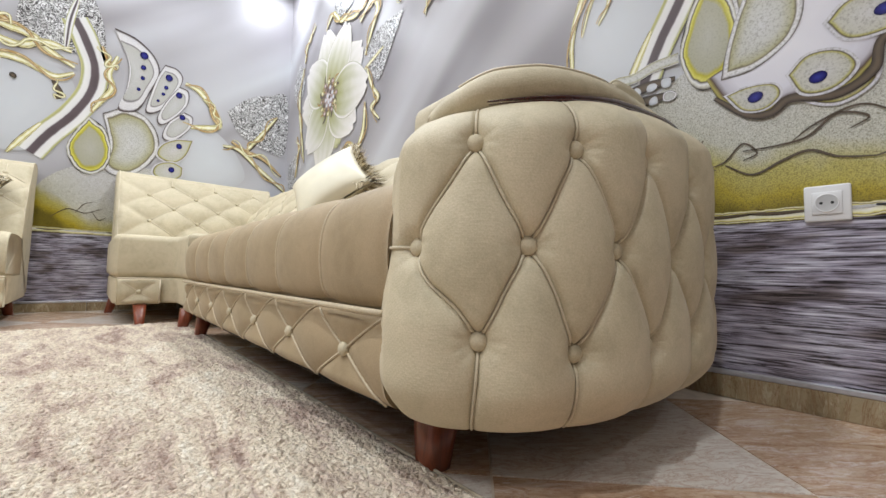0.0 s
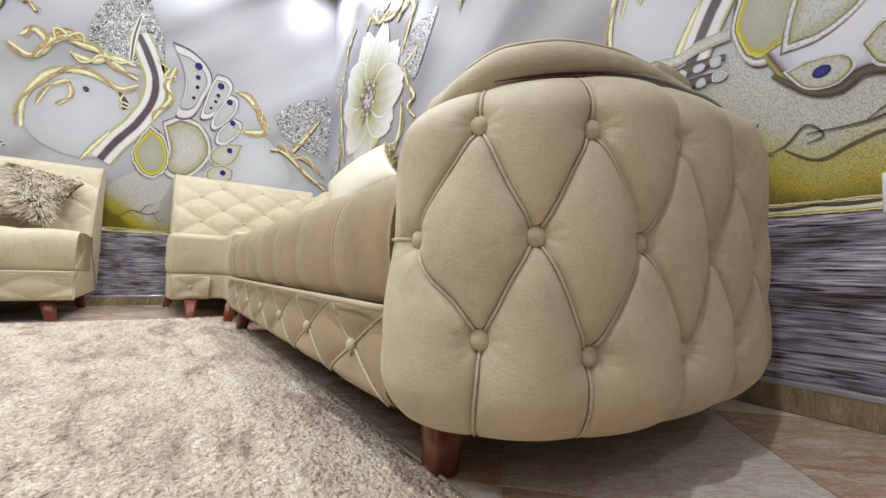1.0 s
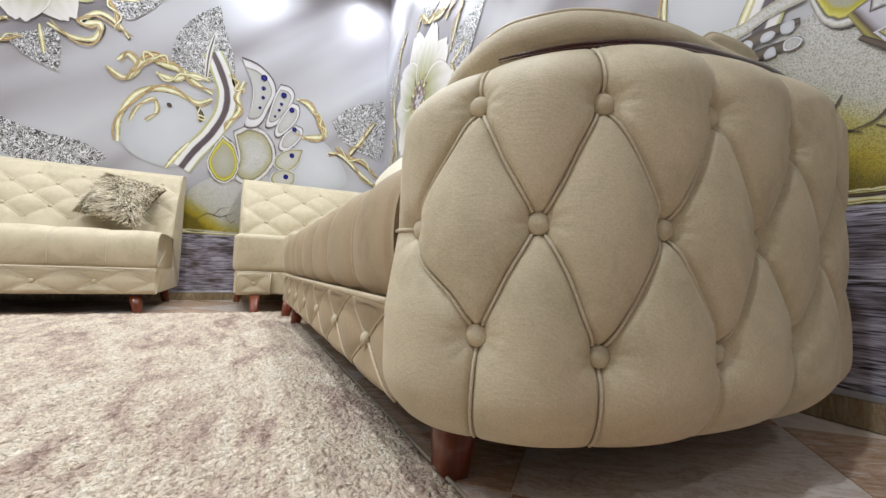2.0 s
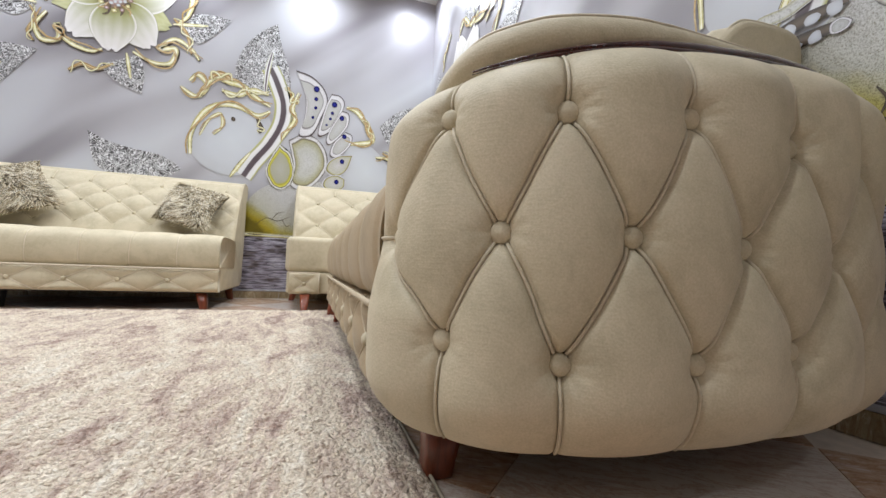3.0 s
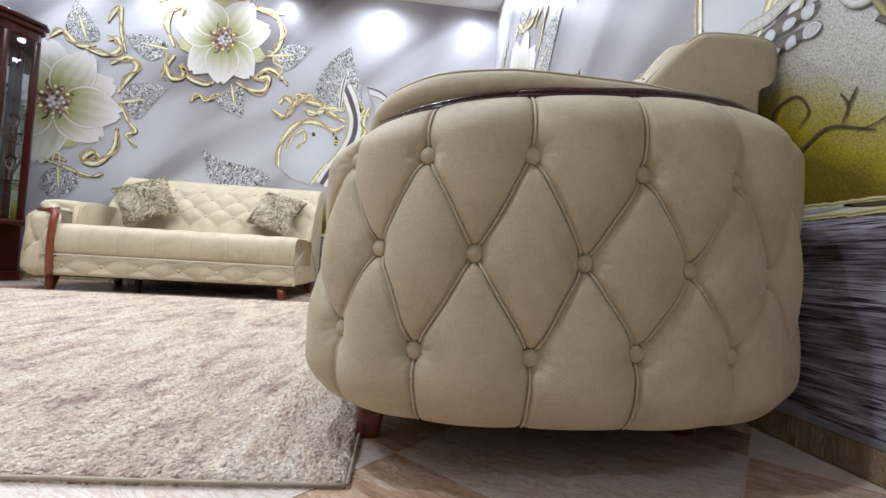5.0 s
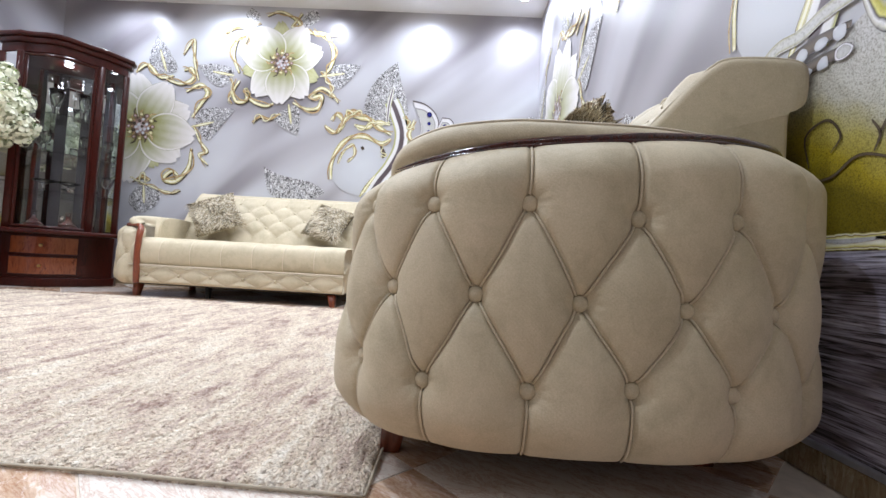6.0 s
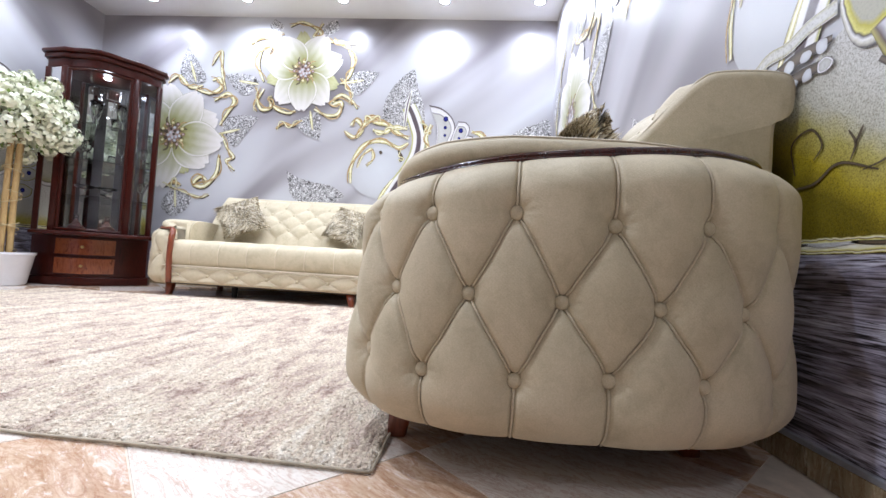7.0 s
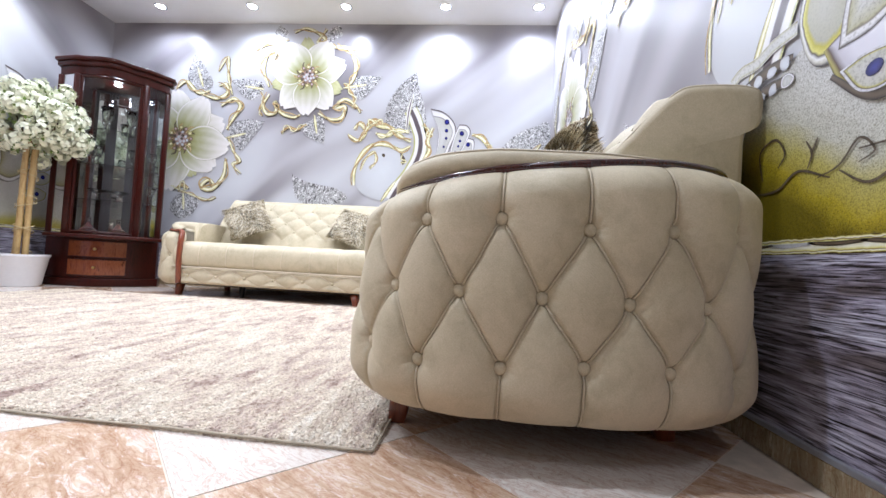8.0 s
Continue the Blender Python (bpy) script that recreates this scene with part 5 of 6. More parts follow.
SHEET = sheet_glass()
GLASS = clear_glass()
MIRROR = plain("silver_mirror", (0.74, 0.76, 0.77), 0.03, 1.0, 0.01)
CABWOOD = wood("cabinet_mahogany", (0.014, 0.003, 0.002), (0.050, 0.007, 0.004), 0.28, 0.08, 0.22)
DRAWERWOOD = wood("drawer_cherry", (0.10, 0.02, 0.006), (0.26, 0.065, 0.018), 0.2)
BRASS = plain("old_brass", (0.45, 0.32, 0.12), 0.3, 1.0)


def pane(ob):
    ob.visible_shadow = False
    return ob


def cab_front(u):
    """Serpentine front: bowed in the middle, turning back to the canted sides."""
    return -0.105 - 0.045 * math.cos(math.pi * min(1, abs(u) / 0.27))


def cab_plan(grow=0.0):
    front = [(u, cab_front(u) - grow) for u in np.linspace(-0.27, 0.27, 17)]
    return front + [(0.43 + grow, 0.06 - grow * 0.4), (0.43 + grow, 0.13), (0.27, 0.36), (-0.27, 0.36), (-0.43 - grow, 0.13), (-0.43 - grow, 0.06 - grow * 0.4)]


CAB = Matrix.Translation((-4.235, -0.60, 0)) @ Matrix.Rotation(radians(28.7), 4, "Z")


def cabinet():
    c = thing("display_cabinet", (-4.235, -0.60, 0), "tall mahogany display cabinet with bowed glass and lit glassware", "cabinet")
    up = lambda u, v, a: (u, v, a)
    add = lambda name, VF, mat, parent=c, label="", smooth=True: part(name, VF, mat, parent, label, CAB, smooth, smooth)
    add("plinth", extrude(cab_plan(0.022), up, 0.0, 0.075, 0.01, 2), CABWOOD)
    body = add("base_body", extrude(cab_plan(0.0), up, 0.075, 0.44, 0.004, 1), CABWOOD)
    add("waist_moulding", extrude(cab_plan(0.018), up, 0.44, 0.475, 0.01, 3), CABWOOD)
    add("top_board", extrude(cab_plan(0.0), up, 1.955, 2.03, 0.004, 1), CABWOOD)
    add("cornice", extrude(cab_plan(0.025), up, 2.03, 2.075, 0.012, 3), CABWOOD)
    add("cornice_cap", extrude(cab_plan(0.045), up, 2.075, 2.115, 0.014, 3), CABWOOD)
    # drawers
    for z0, z1 in ((0.105, 0.245), (0.275, 0.415)):
        d = add("drawer", grid(np.array([[(u, cab_front(u) - 0.012, z) for z in np.linspace(z0, z1, 4)] for u in np.linspace(-0.215, 0.215, 15)])), DRAWERWOOD, c, "polished reddish drawer front")
        add("drawer_edge", tube([(u, cab_front(u) - 0.006, z0) for u in np.linspace(-0.22, 0.22, 15)], 0.006, 6), CABWOOD, d)
        add("drawer_edge", tube([(u, cab_front(u) - 0.006, z1) for u in np.linspace(-0.22, 0.22, 15)], 0.006, 6), CABWOOD, d)
        add("knob", lathe([(0.0, 0.0), (0.006, 0.0), (0.013, 0.006), (0.011, 0.014), (0.0, 0.017)], 14), BRASS, d, "small brass knob")
        k = d.children[-1]
        for v in k.data.vertices:
            q = CAB.inverted() @ v.co
            v.co = CAB @ Vector((q.x, cab_front(0) - 0.012 - q.z, (z0 + z1) / 2 + q.y))
    for sgn in (-1, 1):
        add("side_panel", rbox(-0.055, 0.055, -0.006, 0.006, 0.10, 0.42, 0.004, 1), DRAWERWOOD, c, "reddish side panel")
        k = c.children[-1]
        a = math.atan2(0.06 - cab_front(0.27), 0.16) * sgn
        mid = Matrix.Translation((sgn * 0.352, (0.06 + cab_front(0.27)) / 2 - 0.004, 0)) @ Matrix.Rotation(a, 4, "Z")
        for v in k.data.vertices:
            v.co = CAB @ mid @ (CAB.inverted() @ v.co)
    # posts
    for u, v, r in ((-0.265, cab_front(0.27) + 0.012, 0.024), (0.265, cab_front(0.27) + 0.012, 0.024), (-0.42, 0.07, 0.022), (0.42, 0.07, 0.022), (-0.265, 0.35, 0.02), (0.265, 0.35, 0.02)):
        add("post", rbox(u - r, u + r, v - r, v + r, 0.475, 1.957, 0.007, 2), CABWOOD)
    # bowed door
    us = np.linspace(-0.235, 0.235, 21)
    door = add("door", join(*[tube([(u, cab_front(u) + 0.004, z) for u in us], 0.019, 8, 0.7) for z in (0.495, 1.935)], *[tube([(u, cab_front(u) + 0.004, 0.49), (u, cab_front(u) + 0.004, 1.94)], 0.015, 8) for u in (-0.228, 0.228)]), CABWOOD, c, "bowed glazed door in a mahogany frame")
    pane(add("pane", grid(np.array([[(u, cab_front(u), z) for z in (0.50, 1.93)] for u in us])), SHEET, door, "clear bowed glass"))
    for sgn in (-1, 1):
        a, b = (sgn * 0.285, cab_front(0.27) + 0.02), (sgn * 0.405, 0.055)
        pane(add("side_pane", ([(a[0], a[1], 0.48), (b[0], b[1], 0.48), (b[0], b[1], 1.955), (a[0], a[1], 1.955)], [(0, 1, 2, 3)]), SHEET, c, "clear side glass", False))
    add("back_board", rbox(-0.245, 0.245, 0.342, 0.352, 0.476, 1.955, 0), plain("cabinet_back", (0.014, 0.009, 0.009), 0.45), c, "dark stained back", False)
    for u0, u1 in ((-0.215, -0.135), (-0.055, 0.045), (0.135, 0.215)):
        add("mirror_strip", rbox(u0, u1, 0.335, 0.3415, 0.50, 1.93, 0.002, 1), MIRROR, c, "narrow mirror strip", False)
    for sgn in (-1, 1):
        a, b = (sgn * 0.42, 0.13), (sgn * 0.262, 0.345)
        add("rear_panel", ([(a[0], a[1], 0.476), (b[0], b[1], 0.476), (b[0], b[1], 1.955), (a[0], a[1], 1.955)], [(0, 1, 2, 3)]), MIRROR, c, "mirrored back", False)
    shelf = [(u * 0.90, v * 0.88 + 0.015) for u, v in cab_plan(0.0)]
    for z in (0.80, 1.13, 1.46):
        pane(add("shelf", extrude(shelf, up, z, z + 0.006, 0), GLASS, c, "clear glass shelf", False))
    # lamp under the top, as the lit shelves show
    glow, nt, b = material("cabinet_lamp_glow", 0.5)
    b.inputs["Emission Color"].default_value = (0.95, 0.97, 1, 1)
    b.inputs["Emission Strength"].default_value = 3
    add("lamp_disc", lathe([(0.0, 0.0), (0.03, 0.0), (0.034, 0.006)], 16, (0, 0.08, 1.948)), glow, c, "small lit lamp")
    settle(c)
    d = bpy.data.lights.new("cabinet_light", "POINT")
    d.energy, d.shadow_soft_size, d.color = 1.5, 0.03, (0.93, 0.96, 1)
    l = new("cabinet_light", d)
    l.location = CAB @ Vector((0, 0.08, 1.92))


cabinet()


def glassware():
    goblet = [(0.0, 0.0), (0.032, 0.001), (0.030, 0.004), (0.006, 0.010), (0.0045, 0.075), (0.012, 0.085), (0.030, 0.11), (0.034, 0.14), (0.031, 0.185), (0.029, 0.185), (0.031, 0.14), (0.027, 0.112), (0.0, 0.09)]
    bowl = [(0.0, 0.0), (0.04, 0.001), (0.038, 0.006), (0.010, 0.012), (0.008, 0.055), (0.02, 0.065), (0.075, 0.085), (0.08, 0.10), (0.074, 0.10), (0.06, 0.085), (0.0, 0.07)]
    carafe = [(0.0, 0.0), (0.075, 0.0), (0.082, 0.012), (0.06, 0.05), (0.028, 0.085), (0.017, 0.10), (0.016, 0.15), (0.024, 0.16), (0.022, 0.16), (0.013, 0.15), (0.014, 0.10), (0.0, 0.09)]
    vase = [(0.0, 0.0), (0.035, 0.0), (0.03, 0.02), (0.022, 0.06), (0.04, 0.14), (0.055, 0.24), (0.050, 0.24), (0.034, 0.14), (0.0, 0.07)]
    kinds = [("carafe", carafe, "clear cut-glass carafe on the cabinet floor", [(-0.12, 0.02, 0.476), (0.10, 0.04, 0.476)]),
             ("footed_bowl", bowl, "clear footed glass bowl on a glass shelf", [(-0.07, 0.0, 0.806), (0.08, 0.05, 0.806)]),
             ("goblet", goblet, "clear stemmed goblet on a glass shelf", [(-0.17, 0.02, 1.136), (-0.08, 0.0, 1.136), (0.17, 0.03, 1.136), (-0.16, 0.12, 1.136), (0.33, 0.07, 1.136), (0.33, 0.08, 0.806)]),
             ("crystal_vase", vase, "tall clear crystal vase on the top shelf", [(-0.05, 0.04, 1.466), (0.14, 0.06, 1.466)])]
    for name, prof, label, places in kinds:
        me = data_mesh(name, *lathe(prof, 18), GLASS)
        for p in places:
            o = new(name, me)
            o.location = CAB @ Vector(p)
            o.visible_shadow = False
            tagged(o, label, name.replace("_", " "), "glassware in the cabinet")
    # crystal sprays in the vases
    rng = random.Random(4)
    bead = data_mesh("crystal_bead", *lathe([(0.0, -0.009), (0.006, -0.003), (0.007, 0.002), (0.0, 0.009)], 6), plain("crystal_bead", (0.85, 0.87, 0.9), 0.05, 1.0), False)
    for cx, cy in ((-0.05, 0.04), (0.14, 0.06)):
        e = thing("crystal_spray", CAB @ Vector((cx, cy, 1.60)), "sparkling crystal spray standing in a vase", "ornament", "crystal sprays")
        for k in range(9):
            a, ln = rng.uniform(0, 6.28), rng.uniform(0.05, 0.12)
            tip = (cx + ln * math.cos(a) * 0.8, cy + ln * math.sin(a) * 0.5, 1.70 + rng.uniform(-0.02, 0.12))
            part("stem", tube(smooth_line([(cx, cy, 1.54), ((cx + tip[0]) / 2, (cy + tip[1]) / 2, tip[2] - 0.02), tip], 7), 0.0015, 4), CHROME, e, "", CAB)
            for i in range(3):
                o = new("bead", bead)
                o.location = CAB @ Vector((tip[0], tip[1], tip[2] - 0.022 * i))
                o.parent = e
        settle(e)


glassware()


# ---- flowering tree in a white pot ----
def potted_tree():
    cx, cy = -4.56, -1.02
    pot = thing("potted_tree", (cx, cy, 0), "artificial white-blossom tree with bamboo trunk in a white pot", "plant")
    white = plain("glazed_pot", (0.78, 0.78, 0.80), 0.2, 0, 0.02)
    part("pot", lathe([(0.0, 0.0), (0.135, 0.0), (0.148, 0.012), (0.185, 0.245), (0.194, 0.255), (0.194, 0.272), (0.176, 0.272), (0.170, 0.22), (0.0, 0.22)], 36, (cx, cy, 0)), white, pot, "plain white tapered pot", autosmooth=True)
    part("soil", lathe([(0.0, 0.235), (0.171, 0.228)], 24, (cx, cy, 0)), plain("dark_soil", (0.05, 0.035, 0.025), 0.95), pot)
    cane = wood("bamboo", (0.34, 0.20, 0.07), (0.52, 0.36, 0.15), 0.45)
    rng = random.Random(11)
    for i, (dx, dy) in enumerate(((-0.045, -0.01), (0.0, -0.035), (0.042, 0.0), (0.0, 0.03))):
        z = np.linspace(0.22, 1.28, 22)
        rad = [0.021 + (0.004 if k % 5 == 0 else 0) for k in range(22)]
        pts = [(cx + dx * (1 - 0.25 * t) + 0.006 * math.sin(5 * t + i) + 0.02 * t, cy + dy, zz) for t, zz in zip(np.linspace(0, 1, 22), z)]
        part("cane", tube(pts, rad, 9), cane, pot, "jointed yellow bamboo cane")
    twine = plain("pale_twine", (0.50, 0.40, 0.22), 0.8)
    for k in range(7):
        z0 = 0.30 + 0.12 * k
        a0 = k * 1.3
        pts = [(cx + 0.01 + 0.071 * math.cos(a), cy + 0.060 * math.sin(a), z0 + 0.11 * (a - a0) / 6.28 * (1 if k % 2 else -1)) for a in np.linspace(a0, a0 + 5.6, 22)]
        part("twine", tube(pts, 0.004, 5), twine, pot, "wound pale twine")
    # limbs
    bark = plain("brown_bark", (0.16, 0.10, 0.05), 0.85, 0, 0.3, 60)
    for k in range(9):
        a, el = k * 0.7 + 0.2, rng.uniform(0.15, 1.1)
        ln = rng.uniform(0.2, 0.32)
        tip = (cx + 0.02 + ln * math.cos(a) * math.cos(el), cy + ln * math.sin(a) * math.cos(el), 1.27 + ln * math.sin(el))
        part("limb", tube(smooth_line([(cx + 0.02, cy, 1.2), (cx + (tip[0] - cx) * 0.4, cy + (tip[1] - cy) * 0.4, 1.3), tip], 8), [0.012 - 0.001 * i for i in range(8)], 6), bark, pot)
    # blossom heads: clusters of small petals, with leaves between
    blossom = plain("white_blossom", (0.86, 0.87, 0.68), 0.7, 0, 0.12, 30)
    leafm = plain("green_leaf", (0.16, 0.24, 0.05), 0.5, 0, 0.4, 40)
    V, F, LV, LF = [], [], [], []
    for k in range(150):
        while True:
            d = Vector((rng.uniform(-1, 1), rng.uniform(-1, 1), rng.uniform(-0.75, 1)))
            if 0.3 < d.length < 1:
                break
        d.normalize()
        r = rng.uniform(0.68, 1.05)
        c = Vector((cx + 0.02 + 0.375 * r * d.x, cy + 0.36 * r * d.y, 1.405 + 0.30 * r * d.z + 0.03 * math.sin(6 * d.x)))
        size = rng.uniform(0.05, 0.085)
        for q in range(60):
            n = Vector((rng.gauss(0, 1), rng.gauss(0, 1), rng.gauss(0, 1))).normalized()
            if n.dot(d) < -0.55:
                continue
            p = c + n * size * rng.uniform(0.75, 1.05)
            t = n.orthogonal().normalized()
            t.rotate(Matrix.Rotation(rng.uniform(0, 6.28), 3, n))
            s = n.cross(t)
            w = rng.uniform(0.016, 0.027)
            b = len(V)
            V += [p - t * w, p + s * w * 0.9 + n * 0.004, p + t * w + n * 0.006, p - s * w * 0.9 + n * 0.003, p + n * 0.002]
            F += [(b, b + 1, b + 4), (b + 1, b + 2, b + 4), (b + 2, b + 3, b + 4), (b + 3, b, b + 4)]
        for q in range(5):
            n = (d + Vector((rng.gauss(0, 0.8), rng.gauss(0, 0.8), rng.gauss(0, 0.8)))).normalized()
            p = c - d * size * 0.5 + n * size * 0.9
            t = n.orthogonal().normalized()
            b = len(LV)
            w, ln = 0.012, 0.045
            LV += [p, p + n * ln * 0.5 + t * w, p + n * ln, p + n * ln * 0.5 - t * w]
            LF += [(b, b + 1, b + 2, b + 3)]
    tagged(part("crown", (V, F), blossom, pot, "dense crown of white blossom heads", smooth=False), kind="stuff")
    tagged(part("foliage", (LV, LF), leafm, pot, "small green leaves between the blossoms", smooth=False), kind="stuff")
    settle(pot)


potted_tree()


# ---- cushions ----
def cushion_shape(size, thick, n=22):
    P = []
    for side in (1, -1):
        Q = np.zeros((n, n, 3))
        for i in range(n):
            for j in range(n):
                a, b = 2 * i / (n - 1) - 1, 2 * j / (n - 1) - 1
                k = ((1 - a * a) * (1 - b * b)) ** 0.42
                pinch = 1 - 0.10 * (1 - abs(a) ** 2) * abs(b) ** 3 - 0.0
                pinch2 = 1 - 0.10 * (1 - abs(b) ** 2) * abs(a) ** 3
                Q[i, j] = (a * size / 2 * pinch2, b * size / 2 * pinch, side * (0.004 + thick / 2 * k))
        P.append(grid(Q, flip=side < 0))
    return join(*P)


def fur(size, thick, count, ln, rng, both=False, inner=0.0, one_side=False):
    V, F = [], []
    for k in range(count):
        a, b = rng.uniform(-1, 1), rng.uniform(-1, 1)
        if inner and max(abs(a), abs(b)) < inner:
            continue
        if one_side and a < 0.6:
            continue
        side = -1 if both and rng.random() < 0.5 else 1
        h = ((1 - a * a) * (1 - b * b)) ** 0.42
        p = Vector((a * size / 2 * (1 - 0.1 * (1 - b * b) * abs(a) ** 3), b * size / 2 * (1 - 0.1 * (1 - a * a) * abs(b) ** 3), side * (0.003 + thick / 2 * h)))
        n = Vector((a ** 3 * 1.2, b ** 3 * 1.2, side * (0.35 + h))).normalized()
        sweep = Vector((0.9 * math.sin(3 * a + 2 * b) + rng.gauss(0, 0.35), -0.8 + rng.gauss(0, 0.35), 0))
        L = ln * rng.uniform(0.6, 1.2)
        q1 = p + n * L * 0.45 + sweep * L * 0.25
        q2 = p + n * L * 0.55 + sweep * L * 0.8
        t = n.cross(sweep).normalized() * rng.uniform(0.0012, 0.0024)
        i = len(V)
        V += [p - t, p + t, q1 + t * 0.8, q1 - t * 0.8, q2]
        F += [(i, i + 1, i + 2, i + 3), (i + 3, i + 2, i + 4)]
    return V, F


def fur_material():
    m, nt, b = material("grey_fur", 0.6, 0, 0.3)
    v = coords(nt)
    g = nt.nodes.new("ShaderNodeNewGeometry")
    big = noise_node(nt, v, 14, 3, 0.6, 1.0)
    f = math_node(nt, "ADD", math_node(nt, "MULTIPLY", g.outputs["Random Per Island"], 0.6), math_node(nt, "MULTIPLY", big, 0.7))
    nt.links.new(ramp(nt, f, [(0.34, (0.03, 0.02, 0.01)), (0.50, (0.24, 0.17, 0.08)), (0.66, (0.58, 0.48, 0.30)), (0.86, (0.92, 0.85, 0.68))]), b.inputs["Base Color"])
    return m


FUR = fur_material()
FURBASE = plain("fur_ground", (0.10, 0.085, 0.06), 0.9, 0, 0.4, 40)


def fur_cushion(M, label, seed, size=0.37, both=False):
    e = thing("cushion", M.translation - Vector((0, 0, 0.15)), label, "cushion", "fur cushions")
    rng = random.Random(seed)
    part("cover", cushion_shape(size, 0.11), FURBASE, e, "dark ground of the fur", M)
    tagged(part("fur", fur(size, 0.11, 16000 if both else 8000, 0.042 if both else 0.038, rng, both), FUR, e, "shaggy grey-brown fur", M, smooth=False), kind="stuff")
    part("edge_cord", tube([(a * size / 2 * 0.97, -size / 2 * 0.955, -0.004) for a in np.linspace(-1, 1, 12)], 0.007, 6), plain("olive_edge", (0.22, 0.18, 0.09), 0.8), e, "olive fabric edge", M)
    settle(e)


def lean(x, y, z, face, tip, roll):
    """A cushion's pose: facing a heading, tipped back, turned in its own plane."""
    return Matrix.Translation((x, y, z)) @ Matrix.Rotation(radians(face), 4, "Z") @ Matrix.Rotation(radians(90 - tip), 4, "X") @ Matrix.Rotation(radians(roll), 4, "Z")


fur_cushion(lean(-2.86, -0.50, 0.70, 8, 30, 26), "shaggy grey-brown fur cushion leaning by the sofa arm", 3)
fur_cushion(lean(-1.86, -0.46, 0.675, -6, 36, -16), "shaggy grey-brown fur cushion on the armless sofa end", 5, 0.35)

fur_cushion(lean(-0.455, -2.86, 0.68, -84, 30, 45), "shaggy grey-brown fur cushion leaning on its corner by the drum arm", 12, 0.34, True)


def cream_cushion():
    M = lean(-0.50, -2.00, 0.685, -72, 34, 42)
    e = thing("cushion", M.translation - Vector((0, 0, 0.15)), "cream satin cushion with a fur rim on the sofa", "cushion")
    satin = plain("cream_satin", (0.70, 0.64, 0.48), 0.4, 0, 0.06, 8)
    part("cover", cushion_shape(0.37, 0.14), satin, e, "smooth cream satin face", M)
    tagged(part("fur_rim", fur(0.37, 0.14, 11000, 0.042, random.Random(8), True, 0.91, True), FUR, e, "shaggy brown fur rim", M, smooth=False), kind="stuff")
    Mb = M @ Matrix.Rotation(radians(180), 4, "X")
    tagged(part("fur_back", fur(0.37, 0.14, 3500, 0.036, random.Random(9)), FUR, e, "shaggy fur back", Mb, smooth=False), kind="stuff")
    settle(e)


cream_cushion()


# ---- wall socket ----
def socket():
    y0, y1, z0, z1 = -3.588, -3.508, 0.442, 0.526
    cy, cz = (y0 + y1) / 2, (z0 + z1) / 2
    e = thing("wall_socket", (0, cy, z0), "white plastic single wall socket on the printed wall", "socket")
    part("frame", rbox(-0.013, -0.001, y0, y1, z0, z1, 0.004, 3), WHITE_PLASTIC, e, autosmooth=True)
    part("insert", rbox(-0.0165, -0.012, cy - 0.026, cy + 0.026, cz - 0.026, cz + 0.026, 0.002, 2), WHITE_PLASTIC, e, autosmooth=True)
    R = Matrix.Translation((-0.0165, cy, cz)) @ Matrix.Rotation(radians(-90), 4, "Y")
    part("well_rim", lathe([(0.0215, -0.001), (0.0215, 0.0012), (0.0195, 0.0016), (0.0185, 0.0)], 28), WHITE_PLASTIC, e, "raised round rim", R)
    # flat discs: shade inside the well and holes is put into their colour
    part("well", lathe([(0.0, 0.0004), (0.0188, 0.0006)], 28), plain("well_grey", (0.55, 0.55, 0.55), 0.4), e, "round well, its shade put into the grey", R)
    for dy in (-0.0095, 0.0095):
        part("pin_hole", lathe([(0.0, 0.0012), (0.0032, 0.0012)], 12), BLACK, e, "pin hole, its shade put into a flat black disc", R @ Matrix.Translation((0, dy, 0)))
    settle(e)


socket()

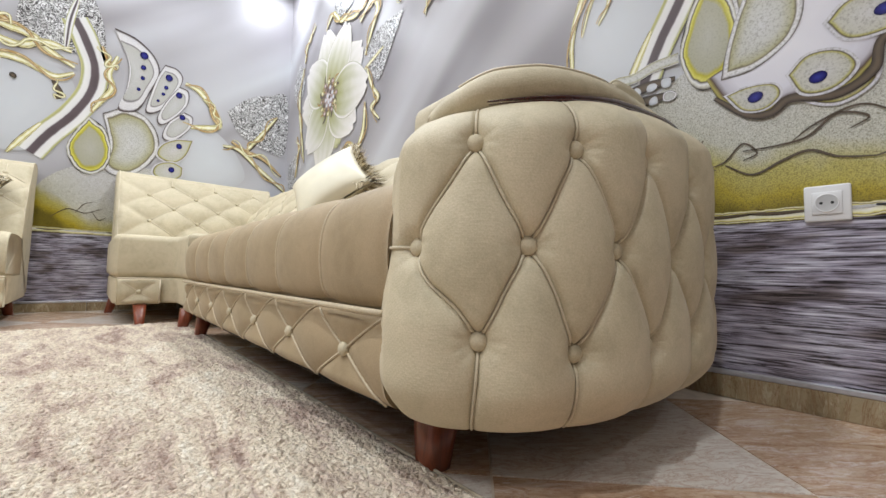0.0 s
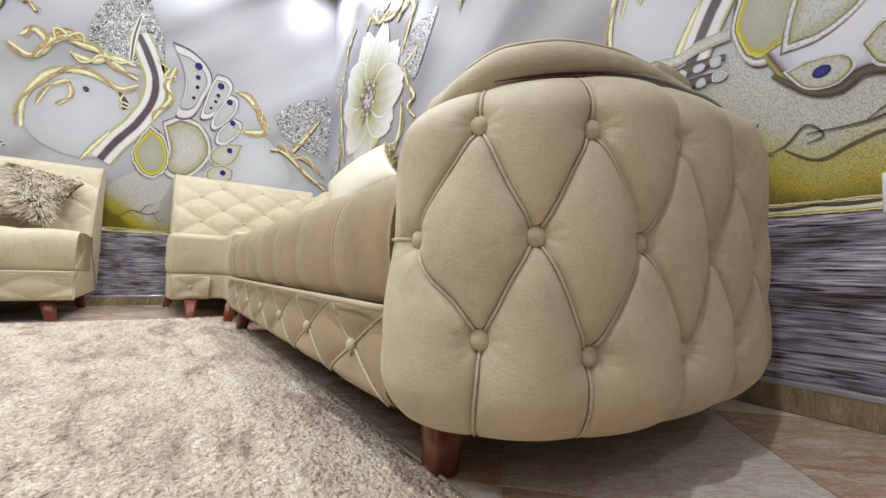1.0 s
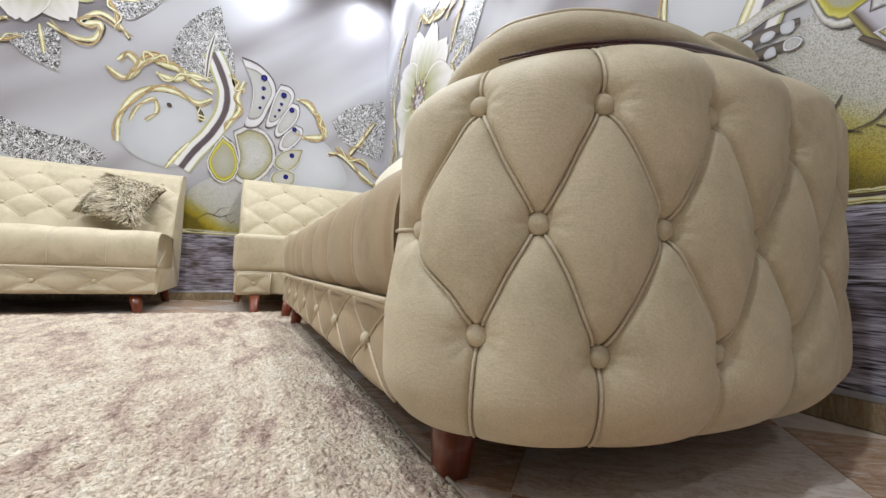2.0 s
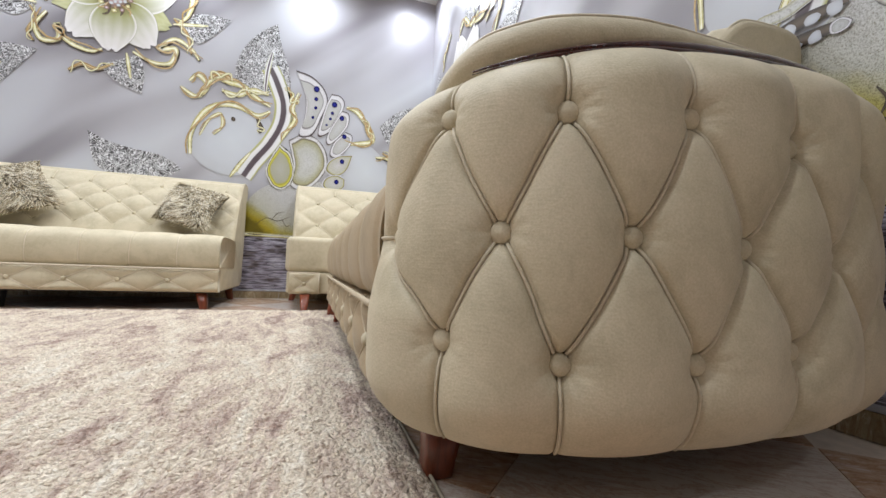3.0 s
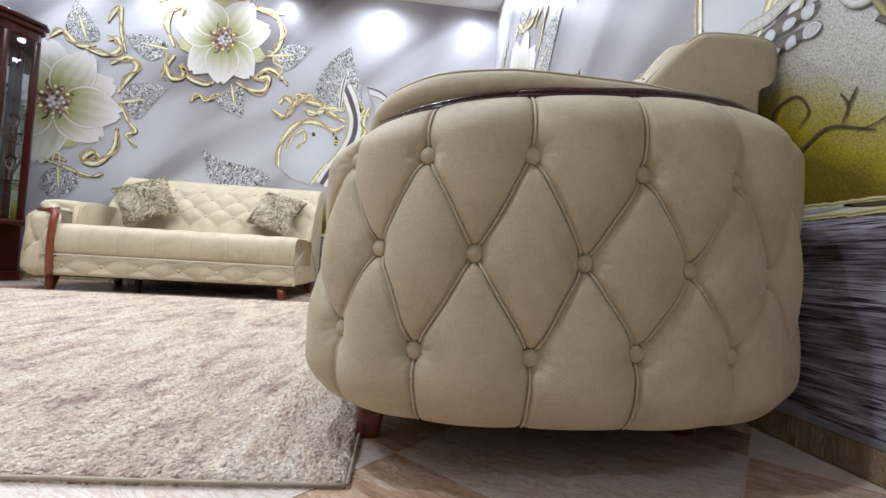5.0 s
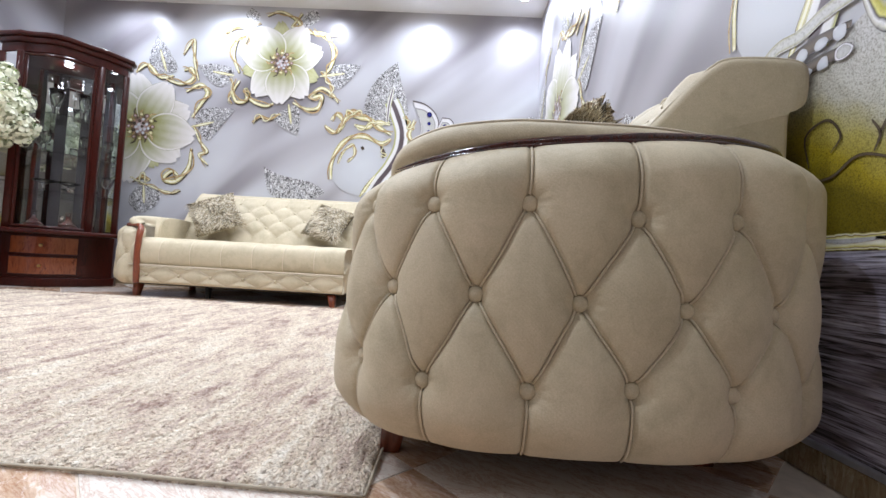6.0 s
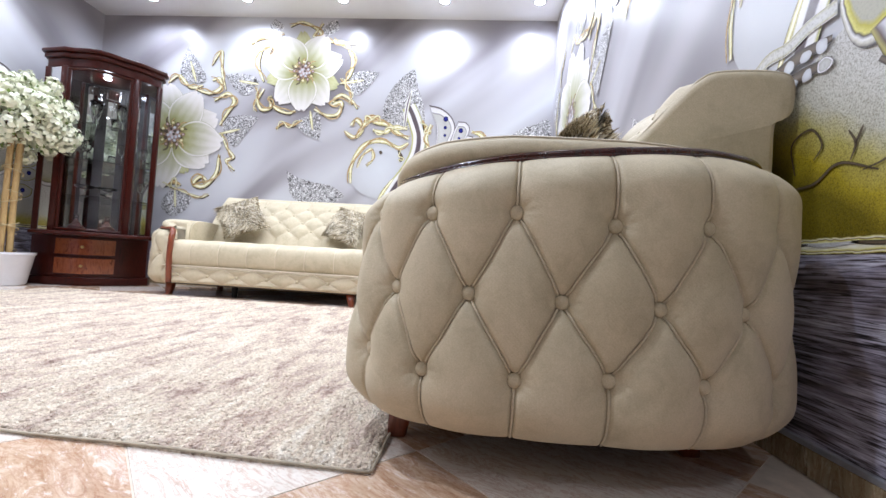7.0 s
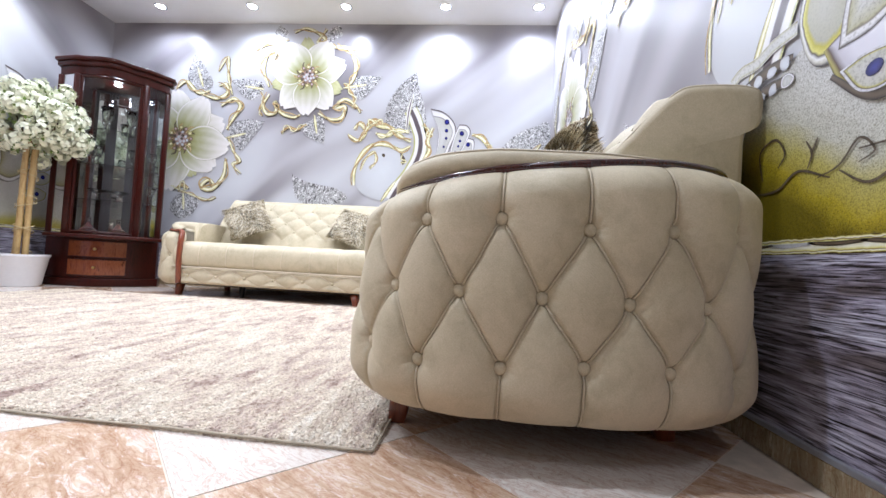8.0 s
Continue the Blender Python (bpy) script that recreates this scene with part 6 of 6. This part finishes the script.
# ---- floor tiles and skirting ----
def tiles():
    size = 0.65 / math.sqrt(2)
    g = 0.0012
    h = size / 2 - g
    V = [(-h, -h, 0), (h, -h, 0), (h, h, 0), (-h, h, 0), (-h + .0007, -h + .0007, 0.0), (h - .0007, -h + .0007, 0.0), (h - .0007, h - .0007, 0.0), (-h + .0007, h - .0007, 0.0)]
    V = [(x, y, -0.008 if i < 4 else z) for i, (x, y, z) in enumerate(V)]
    F = [(4, 5, 6, 7), (0, 1, 5, 4), (1, 2, 6, 5), (2, 3, 7, 6), (3, 0, 4, 7)]
    meshes = [data_mesh("tile", V, F, m, False) for m in (TILE_BROWN, TILE_WHITE)]
    for i in range(-14, 9):
        for j in range(-13, 12):
            p, q = -4.70 + 0.65 * (i + 0.5), 2.445 + 0.65 * (j + 0.5)
            x, y = (p + q) / 2, (p - q) / 2
            if ROOM_X - 0.1 < x < 0.1 and ROOM_Y - 0.1 < y < 0.1:
                t = new("tile", meshes[(i + j) % 2])
                t.location, t.rotation_euler = (x, y, 0), (0, 0, radians(45))
                t.parent = floor


def skirting():
    rail = plain("silver_trim", (0.55, 0.56, 0.6), 0.3, 0.6)
    for name, a, b, nrm in (("baseboard_north", (ROOM_X + 0.012, 0), (-0.012, 0), (0, -1)), ("baseboard_east", (0, ROOM_Y), (0, -0.012), (-1, 0)), ("baseboard_west", (ROOM_X, ROOM_Y), (ROOM_X, -0.012), (1, 0))):
        e = thing(name, (a[0], a[1], 0), "brown marble skirting tiles with a pale metal trim", "baseboard", "", "structure")
        ln = math.dist(a, b)
        d = ((b[0] - a[0]) / ln, (b[1] - a[1]) / ln)
        n = int(ln / 0.45)
        for i in range(n + 1):
            s0, s1 = i * 0.45 + 0.001, min((i + 1) * 0.45 - 0.001, ln)
            if s1 - s0 < 0.02:
                continue
            p, q = [a[k] + d[k] * s0 for k in (0, 1)], [a[k] + d[k] * s1 + nrm[k] * 0.011 for k in (0, 1)]
            part("tile", rbox(min(p[0], q[0]), max(p[0], q[0]), min(p[1], q[1]), max(p[1], q[1]), 0.0, 0.057, 0.0015, 1), TILE_OLIVE, e, smooth=False)
        p, q = a, (b[0] + nrm[0] * 0.012, b[1] + nrm[1] * 0.012)
        part("metal_trim", rbox(min(p[0], q[0]), max(p[0], q[0]), min(p[1], q[1]), max(p[1], q[1]), 0.0575, 0.071, 0.002, 1), rail, e, smooth=False)
        settle(e)


tiles()
skirting()
